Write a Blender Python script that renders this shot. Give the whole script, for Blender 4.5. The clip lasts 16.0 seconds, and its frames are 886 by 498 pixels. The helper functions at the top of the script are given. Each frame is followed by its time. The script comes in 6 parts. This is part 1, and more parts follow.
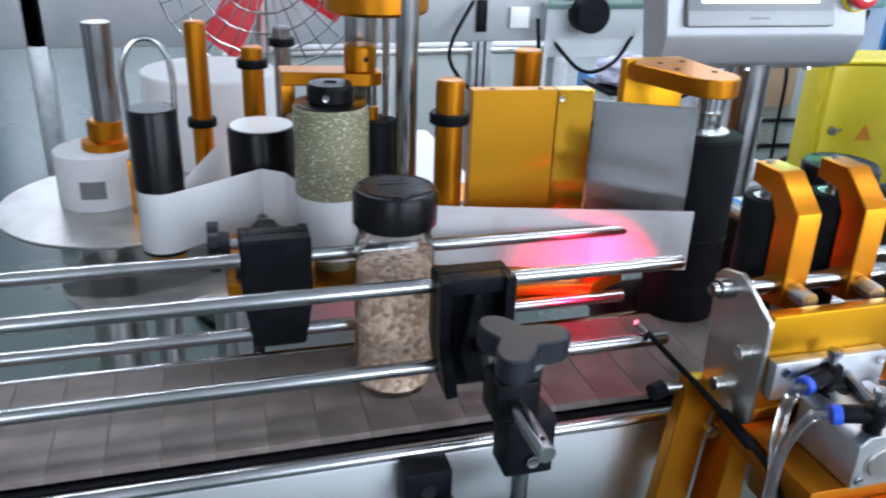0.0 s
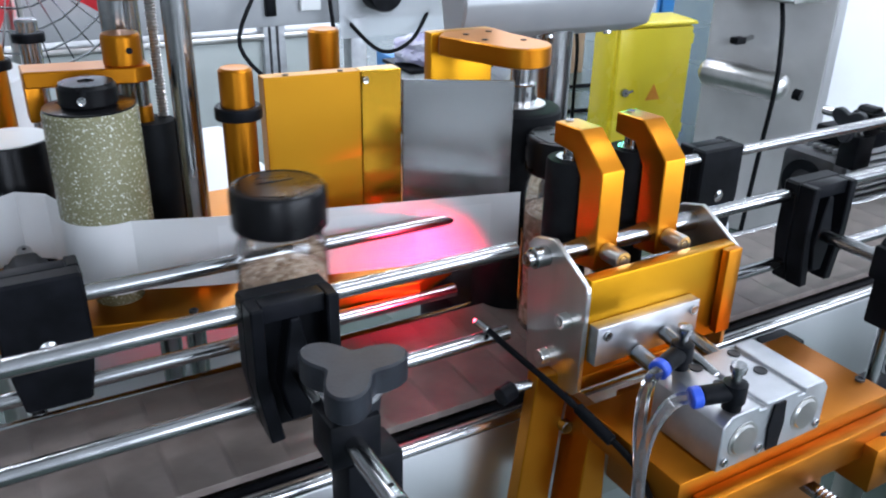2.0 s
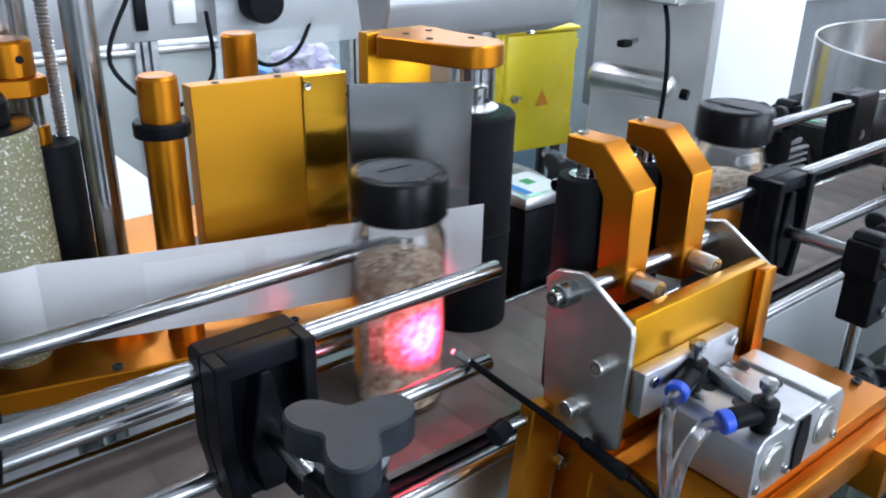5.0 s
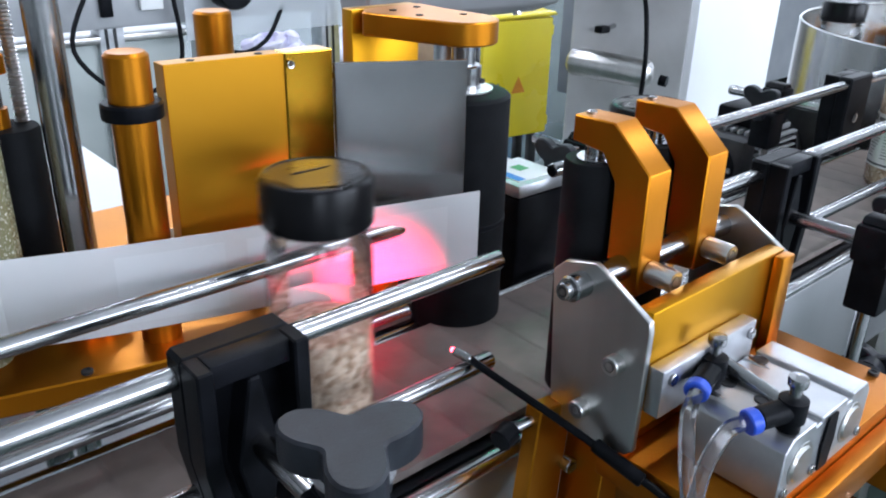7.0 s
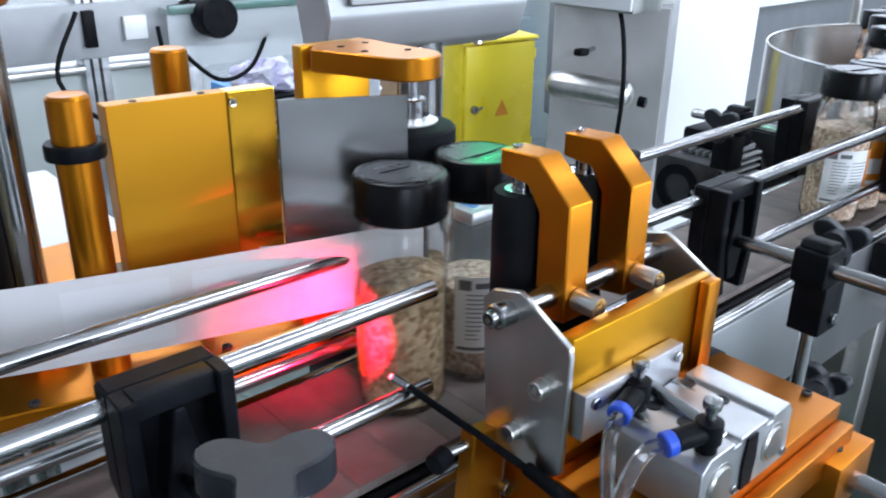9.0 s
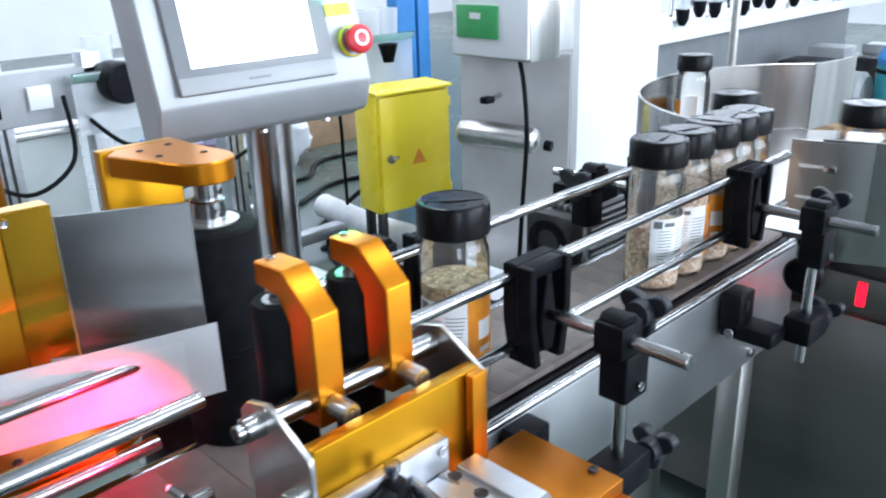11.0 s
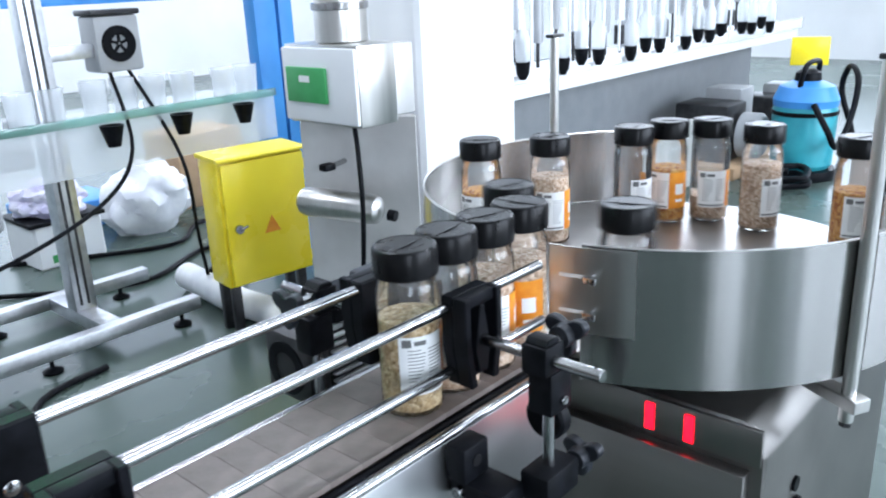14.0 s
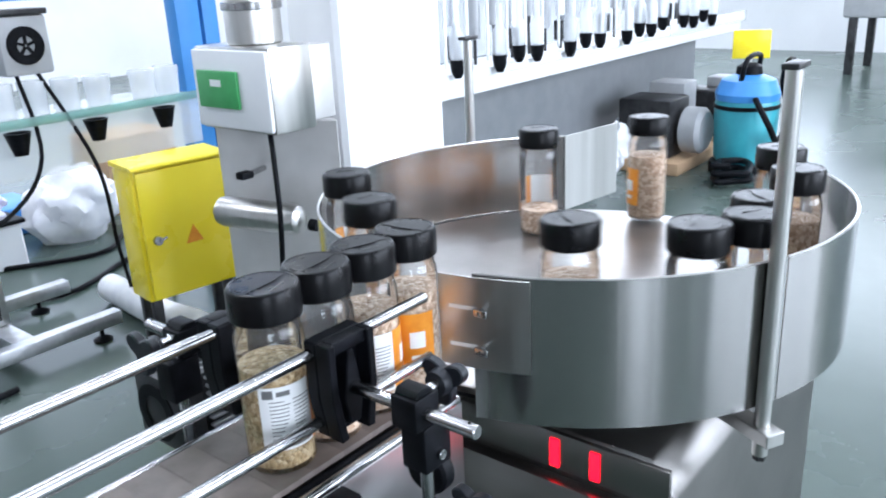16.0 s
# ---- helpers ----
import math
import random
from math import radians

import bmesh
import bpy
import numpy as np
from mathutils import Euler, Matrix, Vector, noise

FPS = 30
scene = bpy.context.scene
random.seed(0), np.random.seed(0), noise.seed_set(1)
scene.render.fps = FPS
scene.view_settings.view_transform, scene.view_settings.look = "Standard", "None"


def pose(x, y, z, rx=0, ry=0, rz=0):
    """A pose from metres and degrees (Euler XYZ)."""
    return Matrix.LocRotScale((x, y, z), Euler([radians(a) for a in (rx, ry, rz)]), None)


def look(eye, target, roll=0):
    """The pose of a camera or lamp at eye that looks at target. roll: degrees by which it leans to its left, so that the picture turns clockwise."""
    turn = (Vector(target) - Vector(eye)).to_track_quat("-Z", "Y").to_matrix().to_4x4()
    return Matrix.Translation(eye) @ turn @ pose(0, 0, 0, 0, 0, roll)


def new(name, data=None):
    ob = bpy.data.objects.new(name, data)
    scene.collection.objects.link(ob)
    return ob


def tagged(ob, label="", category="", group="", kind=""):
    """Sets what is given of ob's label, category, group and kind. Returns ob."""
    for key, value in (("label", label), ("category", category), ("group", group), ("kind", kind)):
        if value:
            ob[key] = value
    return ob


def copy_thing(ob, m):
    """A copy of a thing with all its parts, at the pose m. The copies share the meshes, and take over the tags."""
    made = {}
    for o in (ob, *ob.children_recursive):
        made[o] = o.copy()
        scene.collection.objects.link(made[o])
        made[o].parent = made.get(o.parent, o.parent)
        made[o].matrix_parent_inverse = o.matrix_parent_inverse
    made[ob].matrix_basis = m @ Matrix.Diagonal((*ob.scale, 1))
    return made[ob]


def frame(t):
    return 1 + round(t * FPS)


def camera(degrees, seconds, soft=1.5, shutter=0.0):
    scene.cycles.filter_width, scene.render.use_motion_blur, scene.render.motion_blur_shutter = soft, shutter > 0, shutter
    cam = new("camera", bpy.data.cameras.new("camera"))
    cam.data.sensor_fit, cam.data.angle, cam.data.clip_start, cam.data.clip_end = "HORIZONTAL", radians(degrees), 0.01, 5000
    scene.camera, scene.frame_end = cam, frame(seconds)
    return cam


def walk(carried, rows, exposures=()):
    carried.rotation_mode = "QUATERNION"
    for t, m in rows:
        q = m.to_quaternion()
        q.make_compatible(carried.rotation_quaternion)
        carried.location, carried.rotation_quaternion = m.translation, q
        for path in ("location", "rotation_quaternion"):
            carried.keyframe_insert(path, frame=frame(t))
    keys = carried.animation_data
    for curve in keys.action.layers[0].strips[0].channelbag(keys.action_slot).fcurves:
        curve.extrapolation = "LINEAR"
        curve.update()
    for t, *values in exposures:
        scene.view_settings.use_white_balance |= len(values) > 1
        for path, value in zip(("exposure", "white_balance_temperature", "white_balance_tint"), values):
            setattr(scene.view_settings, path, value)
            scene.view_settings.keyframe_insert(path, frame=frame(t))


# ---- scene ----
cam = camera(56.61, 16.0, soft=2.0, shutter=0.5)
ROWS = [
    (0.0, -0.0626, -0.0253, 1.2547, -15.64, -24.06, -1.89),
    (0.5, -0.0474, -0.0103, 1.2500, -20.21, -24.01, -1.65),
    (1.0, -0.0351, 0.0121, 1.2430, -24.42, -24.23, -1.40),
    (1.5, -0.0319, 0.0310, 1.2390, -27.46, -24.53, -1.27),
    (2.0, -0.0314, 0.0473, 1.2357, -29.74, -24.79, -1.02),
    (2.5, -0.0329, 0.0616, 1.2292, -31.32, -24.67, -1.03),
    (3.0, -0.0412, 0.0756, 1.2286, -32.92, -24.60, -1.12),
    (3.5, -0.0472, 0.0884, 1.2265, -34.26, -24.36, -1.27),
    (4.0, -0.0494, 0.1033, 1.2241, -35.84, -24.15, -1.11),
    (4.5, -0.0460, 0.1179, 1.2178, -37.12, -23.88, -1.03),
    (5.0, -0.0453, 0.1374, 1.2112, -38.93, -23.71, -1.15),
    (7.5, -0.0320, 0.1743, 1.1950, -41.03, -24.32, -1.36),
    (8.0, -0.0287, 0.1691, 1.1957, -40.96, -23.98, -1.27),
    (10.5, 0.0446, 0.0753, 1.2431, -43.67, -21.25, 1.04),
    (11.0, 0.0780, 0.0564, 1.2535, -44.91, -20.66, 1.55),
    (11.5, 0.1165, 0.0442, 1.2618, -46.11, -20.14, 2.03),
    (12.0, 0.1718, 0.0342, 1.2669, -46.98, -19.54, 2.05),
    (12.5, 0.2299, 0.0243, 1.2722, -47.57, -19.08, 2.09),
    (13.0, 0.2891, 0.0103, 1.2771, -48.03, -18.61, 2.06),
    (13.5, 0.3457, -0.0014, 1.2820, -48.30, -18.36, 1.91),
    (14.0, 0.4160, -0.0115, 1.2862, -48.48, -18.44, 2.37),
    (14.5, 0.4608, -0.0191, 1.2897, -48.94, -18.60, 2.64),
    (15.0, 0.4897, -0.0209, 1.2916, -49.90, -18.86, 2.79),
    (15.5, 0.5127, -0.0190, 1.2923, -50.74, -18.99, 2.70),
    (16.0, 0.5375, -0.0179, 1.2934, -51.41, -19.07, 2.60),
]
walk(cam, [(t, pose(x, y, z, 90 + pitch, roll, yaw)) for t, x, y, z, yaw, pitch, roll in ROWS],
     exposures=[(0.0, -0.10, 6100, 16), (2.0, -0.03, 6100, 16), (8.0, -0.03, 6050, 16), (10.5, 0.14, 6050, 14), (12.5, 0.24, 6050, 13), (16.0, 0.24, 6120, 16)])

FLOOR = 0.30      # height of the hall floor
BELT = 0.872      # top of the conveyor chain

# ---- world and lights ----
world = bpy.data.worlds.new("sky")
scene.world = world
world.use_nodes = True
wn = world.node_tree.nodes
sky = wn.new("ShaderNodeTexSky")
sky.sky_type = "NISHITA"
sky.sun_disc = False
sky.sun_elevation = radians(48)
sky.sun_rotation = radians(120)
wn["Background"].inputs["Strength"].default_value = 0.12
world.node_tree.links.new(sky.outputs[0], wn["Background"].inputs[0])

sun = new("sun", bpy.data.lights.new("sun", "SUN"))
sun.data.energy, sun.data.angle, sun.data.color = 1.5, radians(8), (1.0, 0.96, 0.9)
sun.matrix_world = look((6, 8, 9), (1, 1, 0.5))


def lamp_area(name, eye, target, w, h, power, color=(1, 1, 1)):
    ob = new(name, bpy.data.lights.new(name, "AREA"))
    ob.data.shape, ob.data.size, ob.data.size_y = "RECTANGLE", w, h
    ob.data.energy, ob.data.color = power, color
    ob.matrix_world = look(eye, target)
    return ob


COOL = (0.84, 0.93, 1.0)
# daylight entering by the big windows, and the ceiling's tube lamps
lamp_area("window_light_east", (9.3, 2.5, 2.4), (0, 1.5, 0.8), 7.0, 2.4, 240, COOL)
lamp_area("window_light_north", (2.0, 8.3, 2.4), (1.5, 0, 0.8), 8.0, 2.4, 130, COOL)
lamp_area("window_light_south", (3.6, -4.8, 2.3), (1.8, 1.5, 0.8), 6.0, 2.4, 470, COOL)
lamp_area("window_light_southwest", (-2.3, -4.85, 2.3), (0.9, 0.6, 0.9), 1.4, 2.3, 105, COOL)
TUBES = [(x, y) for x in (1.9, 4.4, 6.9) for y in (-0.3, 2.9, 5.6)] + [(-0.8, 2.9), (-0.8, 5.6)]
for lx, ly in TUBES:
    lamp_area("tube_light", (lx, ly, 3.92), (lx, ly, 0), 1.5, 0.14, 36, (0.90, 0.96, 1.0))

# ---- materials ----


def material(name, color, rough=0.5, metal=0.0, spec=0.5):
    m = bpy.data.materials.new(name)
    m.use_nodes = True
    b = m.node_tree.nodes["Principled BSDF"]
    b.inputs["Base Color"].default_value = (*color, 1)
    b.inputs["Roughness"].default_value = rough
    b.inputs["Metallic"].default_value = metal
    b.inputs["Specular IOR Level"].default_value = spec
    return m


def vary(m, color_a, color_b, scale, rough_a=None, rough_b=None, bump=0.0, bump_scale=None, stretch=(1, 1, 1), detail=6, low=0.35, high=0.65):
    """Noise between two colours and two roughnesses, with a fine bump, at real-world size."""
    nt = m.node_tree
    n, l = nt.nodes, nt.links
    b = n["Principled BSDF"]
    co = n.new("ShaderNodeTexCoord")
    mp = n.new("ShaderNodeMapping")
    mp.inputs["Scale"].default_value = stretch
    l.new(co.outputs["Object"], mp.inputs[0])
    tex = n.new("ShaderNodeTexNoise")
    tex.inputs["Scale"].default_value, tex.inputs["Detail"].default_value = scale, detail
    l.new(mp.outputs[0], tex.inputs["Vector"])
    ramp = n.new("ShaderNodeValToRGB")
    ramp.color_ramp.elements[0].position, ramp.color_ramp.elements[1].position = low, high
    ramp.color_ramp.elements[0].color, ramp.color_ramp.elements[1].color = (*color_a, 1), (*color_b, 1)
    l.new(tex.outputs[0], ramp.inputs[0])
    l.new(ramp.outputs[0], b.inputs["Base Color"])
    if rough_a is not None:
        mr = n.new("ShaderNodeMapRange")
        mr.inputs["To Min"].default_value, mr.inputs["To Max"].default_value = rough_a, rough_b
        l.new(tex.outputs[0], mr.inputs["Value"])
        l.new(mr.outputs[0], b.inputs["Roughness"])
    if bump:
        t2 = n.new("ShaderNodeTexNoise")
        t2.inputs["Scale"].default_value, t2.inputs["Detail"].default_value = bump_scale or scale * 6, 4
        l.new(mp.outputs[0], t2.inputs["Vector"])
        bp = n.new("ShaderNodeBump")
        bp.inputs["Strength"].default_value, bp.inputs["Distance"].default_value = bump, 0.001
        l.new(t2.outputs[0], bp.inputs["Height"])
        l.new(bp.outputs[0], b.inputs["Normal"])
    return m


def glow(name, color, strength):
    m = material(name, color, 0.4)
    b = m.node_tree.nodes["Principled BSDF"]
    b.inputs["Emission Color"].default_value = (*color, 1)
    b.inputs["Emission Strength"].default_value = strength
    return m


def clear_plastic(name, tint=(0.97, 0.98, 0.98), gloss=0.10, rough=0.05, haze=0.07):
    """Thin clear plastic: mostly see-through, glossier towards its edges."""
    m = bpy.data.materials.new(name)
    m.use_nodes = True
    n, l = m.node_tree.nodes, m.node_tree.links
    n.remove(n["Principled BSDF"])
    tr, gl, mix, fr = n.new("ShaderNodeBsdfTransparent"), n.new("ShaderNodeBsdfGlossy"), n.new("ShaderNodeMixShader"), n.new("ShaderNodeFresnel")
    tr.inputs[0].default_value = (*tint, 1)
    gl.inputs["Roughness"].default_value = rough
    fr.inputs[0].default_value = 1.0 + gloss * 4.5
    cloud, soft = n.new("ShaderNodeBsdfTranslucent"), n.new("ShaderNodeMixShader")
    cloud.inputs[0].default_value = (0.9, 0.92, 0.94, 1)
    soft.inputs[0].default_value = haze
    l.new(tr.outputs[0], soft.inputs[1])
    l.new(cloud.outputs[0], soft.inputs[2])
    l.new(fr.outputs[0], mix.inputs[0])
    l.new(soft.outputs[0], mix.inputs[1])
    l.new(gl.outputs[0], mix.inputs[2])
    l.new(mix.outputs[0], n["Material Output"].inputs[0])
    return m


def cloudy_plastic(name):
    """Milky see-through plastic."""
    m = bpy.data.materials.new(name)
    m.use_nodes = True
    n, l = m.node_tree.nodes, m.node_tree.links
    b = n["Principled BSDF"]
    b.inputs["Base Color"].default_value = (0.86, 0.89, 0.92, 1)
    b.inputs["Roughness"].default_value = 0.2
    b.inputs["Alpha"].default_value = 0.32
    return m


STEEL = vary(material("brushed_steel", (0.55, 0.54, 0.52), 0.3, 1.0), (0.50, 0.49, 0.47), (0.62, 0.61, 0.59), 26, 0.24, 0.40, 0.15, 120, (1, 1, 0.06))
STEEL_H = vary(material("brushed_steel_plate", (0.55, 0.54, 0.52), 0.35, 1.0), (0.46, 0.45, 0.44), (0.58, 0.57, 0.56), 18, 0.28, 0.46, 0.15, 160, (0.1, 1, 1))
SIDESTEEL = vary(material("satin_steel_sheet", (0.68, 0.69, 0.71), 0.5, 1.0), (0.64, 0.65, 0.67), (0.72, 0.73, 0.75), 7, 0.44, 0.56, 0.1, 200)
SCREWSTEEL = material("screw_steel", (0.74, 0.73, 0.71), 0.28, 1.0)
DISC = vary(material("turned_steel", (0.42, 0.41, 0.40), 0.3, 1.0), (0.36, 0.35, 0.34), (0.46, 0.45, 0.44), 9, 0.26, 0.38, 0.08, 90)
SIDEMIRROR = vary(material("polished_side_sheet", (0.55, 0.56, 0.57), 0.15, 1.0), (0.56, 0.57, 0.58), (0.64, 0.65, 0.66), 9, 0.31, 0.40, 0.05, 160, (1, 1, 0.2))
CHROME = vary(material("chromed_rod", (0.38, 0.38, 0.38), 0.14, 1.0), (0.33, 0.33, 0.335), (0.42, 0.42, 0.425), 20, 0.16, 0.26)
ALU = vary(material("aluminium", (0.56, 0.57, 0.59), 0.38, 1.0), (0.50, 0.51, 0.53), (0.62, 0.63, 0.65), 40, 0.32, 0.48, 0.1, 300)
GOLD = vary(material("gold_anodised", (0.60, 0.24, 0.02), 0.36, 1.0), (0.50, 0.178, 0.008), (0.56, 0.205, 0.012), 14, 0.28, 0.40, 0.06, 400)
GOLD_SMOOTH = vary(material("gold_anodised_plate", (0.5, 0.24, 0.02), 0.3, 1.0), (0.50, 0.225, 0.012), (0.56, 0.26, 0.017), 6, 0.32, 0.40)
GOLD_MIRROR = vary(material("gold_anodised_smooth", (0.66, 0.34, 0.03), 0.2, 1.0), (0.58, 0.29, 0.020), (0.64, 0.33, 0.025), 6, 0.13, 0.20)
GOLD_BRIGHT = vary(material("gold_anodised_bright", (0.66, 0.34, 0.03), 0.26, 1.0), (0.50, 0.230, 0.007), (0.55, 0.262, 0.010), 8, 0.30, 0.42)
BRONZE = vary(material("bronze_anodised", (0.46, 0.19, 0.03), 0.4, 1.0), (0.44, 0.142, 0.008), (0.50, 0.170, 0.012), 16, 0.32, 0.46, 0.08, 400)
BLACK = vary(material("black_plastic", (0.004, 0.0045, 0.006), 0.42, 0.0, 0.09), (0.003, 0.0035, 0.0045), (0.007, 0.0075, 0.010), 60, 0.34, 0.52, 0.12, 600)
CAPBLACK = vary(material("black_cap", (0.004, 0.004, 0.005), 0.3, 0.0, 0.15), (0.003, 0.003, 0.0035), (0.006, 0.006, 0.007), 50, 0.22, 0.36)
RUBBER = vary(material("black_rubber", (0.006, 0.0065, 0.008), 0.62, 0.0, 0.09), (0.0045, 0.005, 0.006), (0.009, 0.0095, 0.011), 45, 0.55, 0.75, 0.15, 500)
KNOB = vary(material("slate_knob_plastic", (0.022, 0.025, 0.032), 0.45, 0.0, 0.35), (0.009, 0.010, 0.014), (0.017, 0.020, 0.026), 70, 0.36, 0.52, 0.15, 700)
# cabinet steel, its colour darkened for the dim surroundings it mirrors
DOORSTEEL = vary(material("darkened_door_steel", (0.18, 0.17, 0.165), 0.4, 1.0), (0.24, 0.228, 0.218), (0.30, 0.287, 0.275), 9, 0.28, 0.42, 0.15, 160, (1, 0.1, 1))
CABSTEEL = vary(material("satin_cabinet_steel", (0.6, 0.59, 0.58), 0.4, 0.35), (0.54, 0.53, 0.52), (0.64, 0.63, 0.62), 8, 0.3, 0.45, 0.1, 150)
PEELSTEEL = vary(material("ground_peel_steel", (0.45, 0.45, 0.45), 0.25, 1.0), (0.27, 0.27, 0.27), (0.34, 0.34, 0.34), 18, 0.20, 0.28, 0.08, 160, (0.1, 1, 1))
# brushed steel; upright streaks in its colour imitate streaky reflections
RIMSTEEL = vary(material("brushed_streaked_rim_steel", (0.56, 0.55, 0.54), 0.3, 1.0), (0.38, 0.375, 0.365), (0.52, 0.51, 0.50), 16, 0.17, 0.27, 0.5, 34, (1, 1, 0.02))
rn, rl = RIMSTEEL.node_tree.nodes, RIMSTEEL.node_tree.links
round_z = rn.new("ShaderNodeTangent")
round_z.direction_type, round_z.axis = "RADIAL", "Z"
rn["Principled BSDF"].inputs["Anisotropic"].default_value = 0.8
rn["Principled BSDF"].inputs["Anisotropic Rotation"].default_value = 0.25
rl.new(round_z.outputs[0], rn["Principled BSDF"].inputs["Tangent"])
DARKMETAL = vary(material("dark_metal", (0.04, 0.04, 0.043), 0.4, 0.5), (0.022, 0.022, 0.024), (0.05, 0.05, 0.053), 20, 0.3, 0.5)
BELTMAT = vary(material("chain_plastic", (0.25, 0.21, 0.19), 0.42, 0.0, 0.3), (0.142, 0.116, 0.103), (0.205, 0.170, 0.152), 30, 0.42, 0.58, 0.2, 260)
PAPER = vary(material("label_web", (0.78, 0.78, 0.78), 0.42), (0.74, 0.74, 0.74), (0.82, 0.82, 0.82), 6, 0.36, 0.5)


def let_light_through(m, share):
    """Thin paper: part of the light comes out on the other side."""
    n, l = m.node_tree.nodes, m.node_tree.links
    tl, mx = n.new("ShaderNodeBsdfTranslucent"), n.new("ShaderNodeMixShader")
    tl.inputs[0].default_value = (0.85, 0.85, 0.85, 1)
    mx.inputs[0].default_value = share
    l.new(n["Principled BSDF"].outputs[0], mx.inputs[1])
    l.new(tl.outputs[0], mx.inputs[2])
    l.new(mx.outputs[0], n["Material Output"].inputs[0])


let_light_through(PAPER, 0.45)
WEBLABEL = vary(material("web_label", (0.86, 0.86, 0.86), 0.3), (0.84, 0.84, 0.84), (0.88, 0.88, 0.88), 9, 0.25, 0.35)
let_light_through(WEBLABEL, 0.4)
LABELWHITE = vary(material("label_white", (0.84, 0.84, 0.83), 0.3), (0.82, 0.82, 0.81), (0.86, 0.86, 0.85), 9, 0.25, 0.35)
ORANGE = vary(material("label_orange", (0.80, 0.28, 0.02), 0.35), (0.75, 0.24, 0.015), (0.86, 0.34, 0.03), 60, 0.3, 0.4)
INK = material("ink", (0.14, 0.14, 0.14), 0.5)
YELLOW = vary(material("yellow_paint", (0.92, 0.76, 0.03), 0.3), (0.95, 0.74, 0.02), (0.98, 0.80, 0.035), 5, 0.22, 0.34)
WHITE = vary(material("white_paint", (0.82, 0.83, 0.84), 0.5), (0.78, 0.79, 0.80), (0.85, 0.86, 0.87), 3, 0.45, 0.6)
GREYP = vary(material("grey_plastic", (0.36, 0.37, 0.38), 0.42), (0.34, 0.35, 0.36), (0.39, 0.40, 0.41), 12, 0.36, 0.48)
HOUSING = vary(material("housing_paint", (0.42, 0.43, 0.44), 0.4, 0.3), (0.33, 0.34, 0.35), (0.38, 0.39, 0.40), 12, 0.34, 0.46)
HMIGREY = vary(material("hmi_bezel", (0.20, 0.21, 0.22), 0.4), (0.19, 0.20, 0.21), (0.22, 0.23, 0.24), 12, 0.35, 0.45)
FLOORMAT = vary(material("epoxy_floor", (0.05, 0.07, 0.06), 0.3, 0.0, 0.36), (0.056, 0.082, 0.071), (0.082, 0.110, 0.097), 1.6, 0.18, 0.34, 0.05, 40)
WALLMAT = vary(material("wall_plaster", (0.78, 0.79, 0.80), 0.8), (0.74, 0.75, 0.76), (0.82, 0.83, 0.84), 1.2, bump=0.1, bump_scale=30)
BENCHPAINT = vary(material("bench_paint", (0.46, 0.50, 0.48), 0.5), (0.42, 0.46, 0.44), (0.50, 0.54, 0.52), 3, 0.42, 0.56)
BLUE = vary(material("blue_paint", (0.05, 0.25, 0.62), 0.4), (0.04, 0.22, 0.58), (0.06, 0.28, 0.66), 6)
TEAL = vary(material("teal_plastic", (0.03, 0.30, 0.36), 0.35), (0.025, 0.26, 0.32), (0.04, 0.34, 0.40), 8)
RED = vary(material("red_plastic", (0.62, 0.02, 0.03), 0.3), (0.58, 0.018, 0.028), (0.66, 0.03, 0.04), 30)
BLUECOLLAR = material("blue_collar", (0.02, 0.08, 0.55), 0.35)
GREENPANEL = vary(material("green_panel", (0.05, 0.35, 0.10), 0.4), (0.045, 0.32, 0.09), (0.06, 0.38, 0.12), 20)
CARDBOARD = vary(material("cardboard", (0.45, 0.30, 0.18), 0.85), (0.41, 0.27, 0.16), (0.49, 0.33, 0.20), 12)
BAG = vary(material("white_bag", (0.78, 0.79, 0.82), 0.4), (0.70, 0.71, 0.75), (0.84, 0.85, 0.87), 14, bump=0.6, bump_scale=40)
LILAC = vary(material("lilac_film", (0.62, 0.58, 0.78), 0.3), (0.52, 0.48, 0.72), (0.84, 0.83, 0.90), 11, 0.2, 0.4, 0.6, 40)
# the faint milky share brightens the jars in place of refracted light
CLEAR = clear_plastic("clear_plastic")
TUBE = clear_plastic("clear_hose", (0.90, 0.89, 0.89), 0.13, 0.08, 0.12)
# pale flecks in the colour stand in for glints on the knurling
KNURLGLINT = vary(material("knurled_urethane", (0.2, 0.2, 0.14), 0.25), (0.17, 0.163, 0.088), (0.80, 0.80, 0.70), 560, 0.05, 0.34, 1.0, 760, low=0.57, high=0.72)
SCREEN = glow("lit_screen", (0.92, 0.97, 1.0), 1.6)
GREENLAMP = glow("green_lamp", (0.04, 1.0, 0.40), 150.0)
# glows in place of red light mirrored in the table's cabinet
REDGLOW = glow("red_mirrored_glow", (1.0, 0.003, 0.014), 3.6)
REDTIP = glow("red_sensor_tip", (1.0, 0.05, 0.08), 18.0)
FROST = cloudy_plastic("cloudy_plastic")
TRAYGLASS = clear_plastic("green_glass_edge", (0.55, 0.80, 0.72), 0.12, 0.05, 0.25)
TUBEGLOW = glow("tube_glow", (0.95, 0.98, 1.0), 6.0)


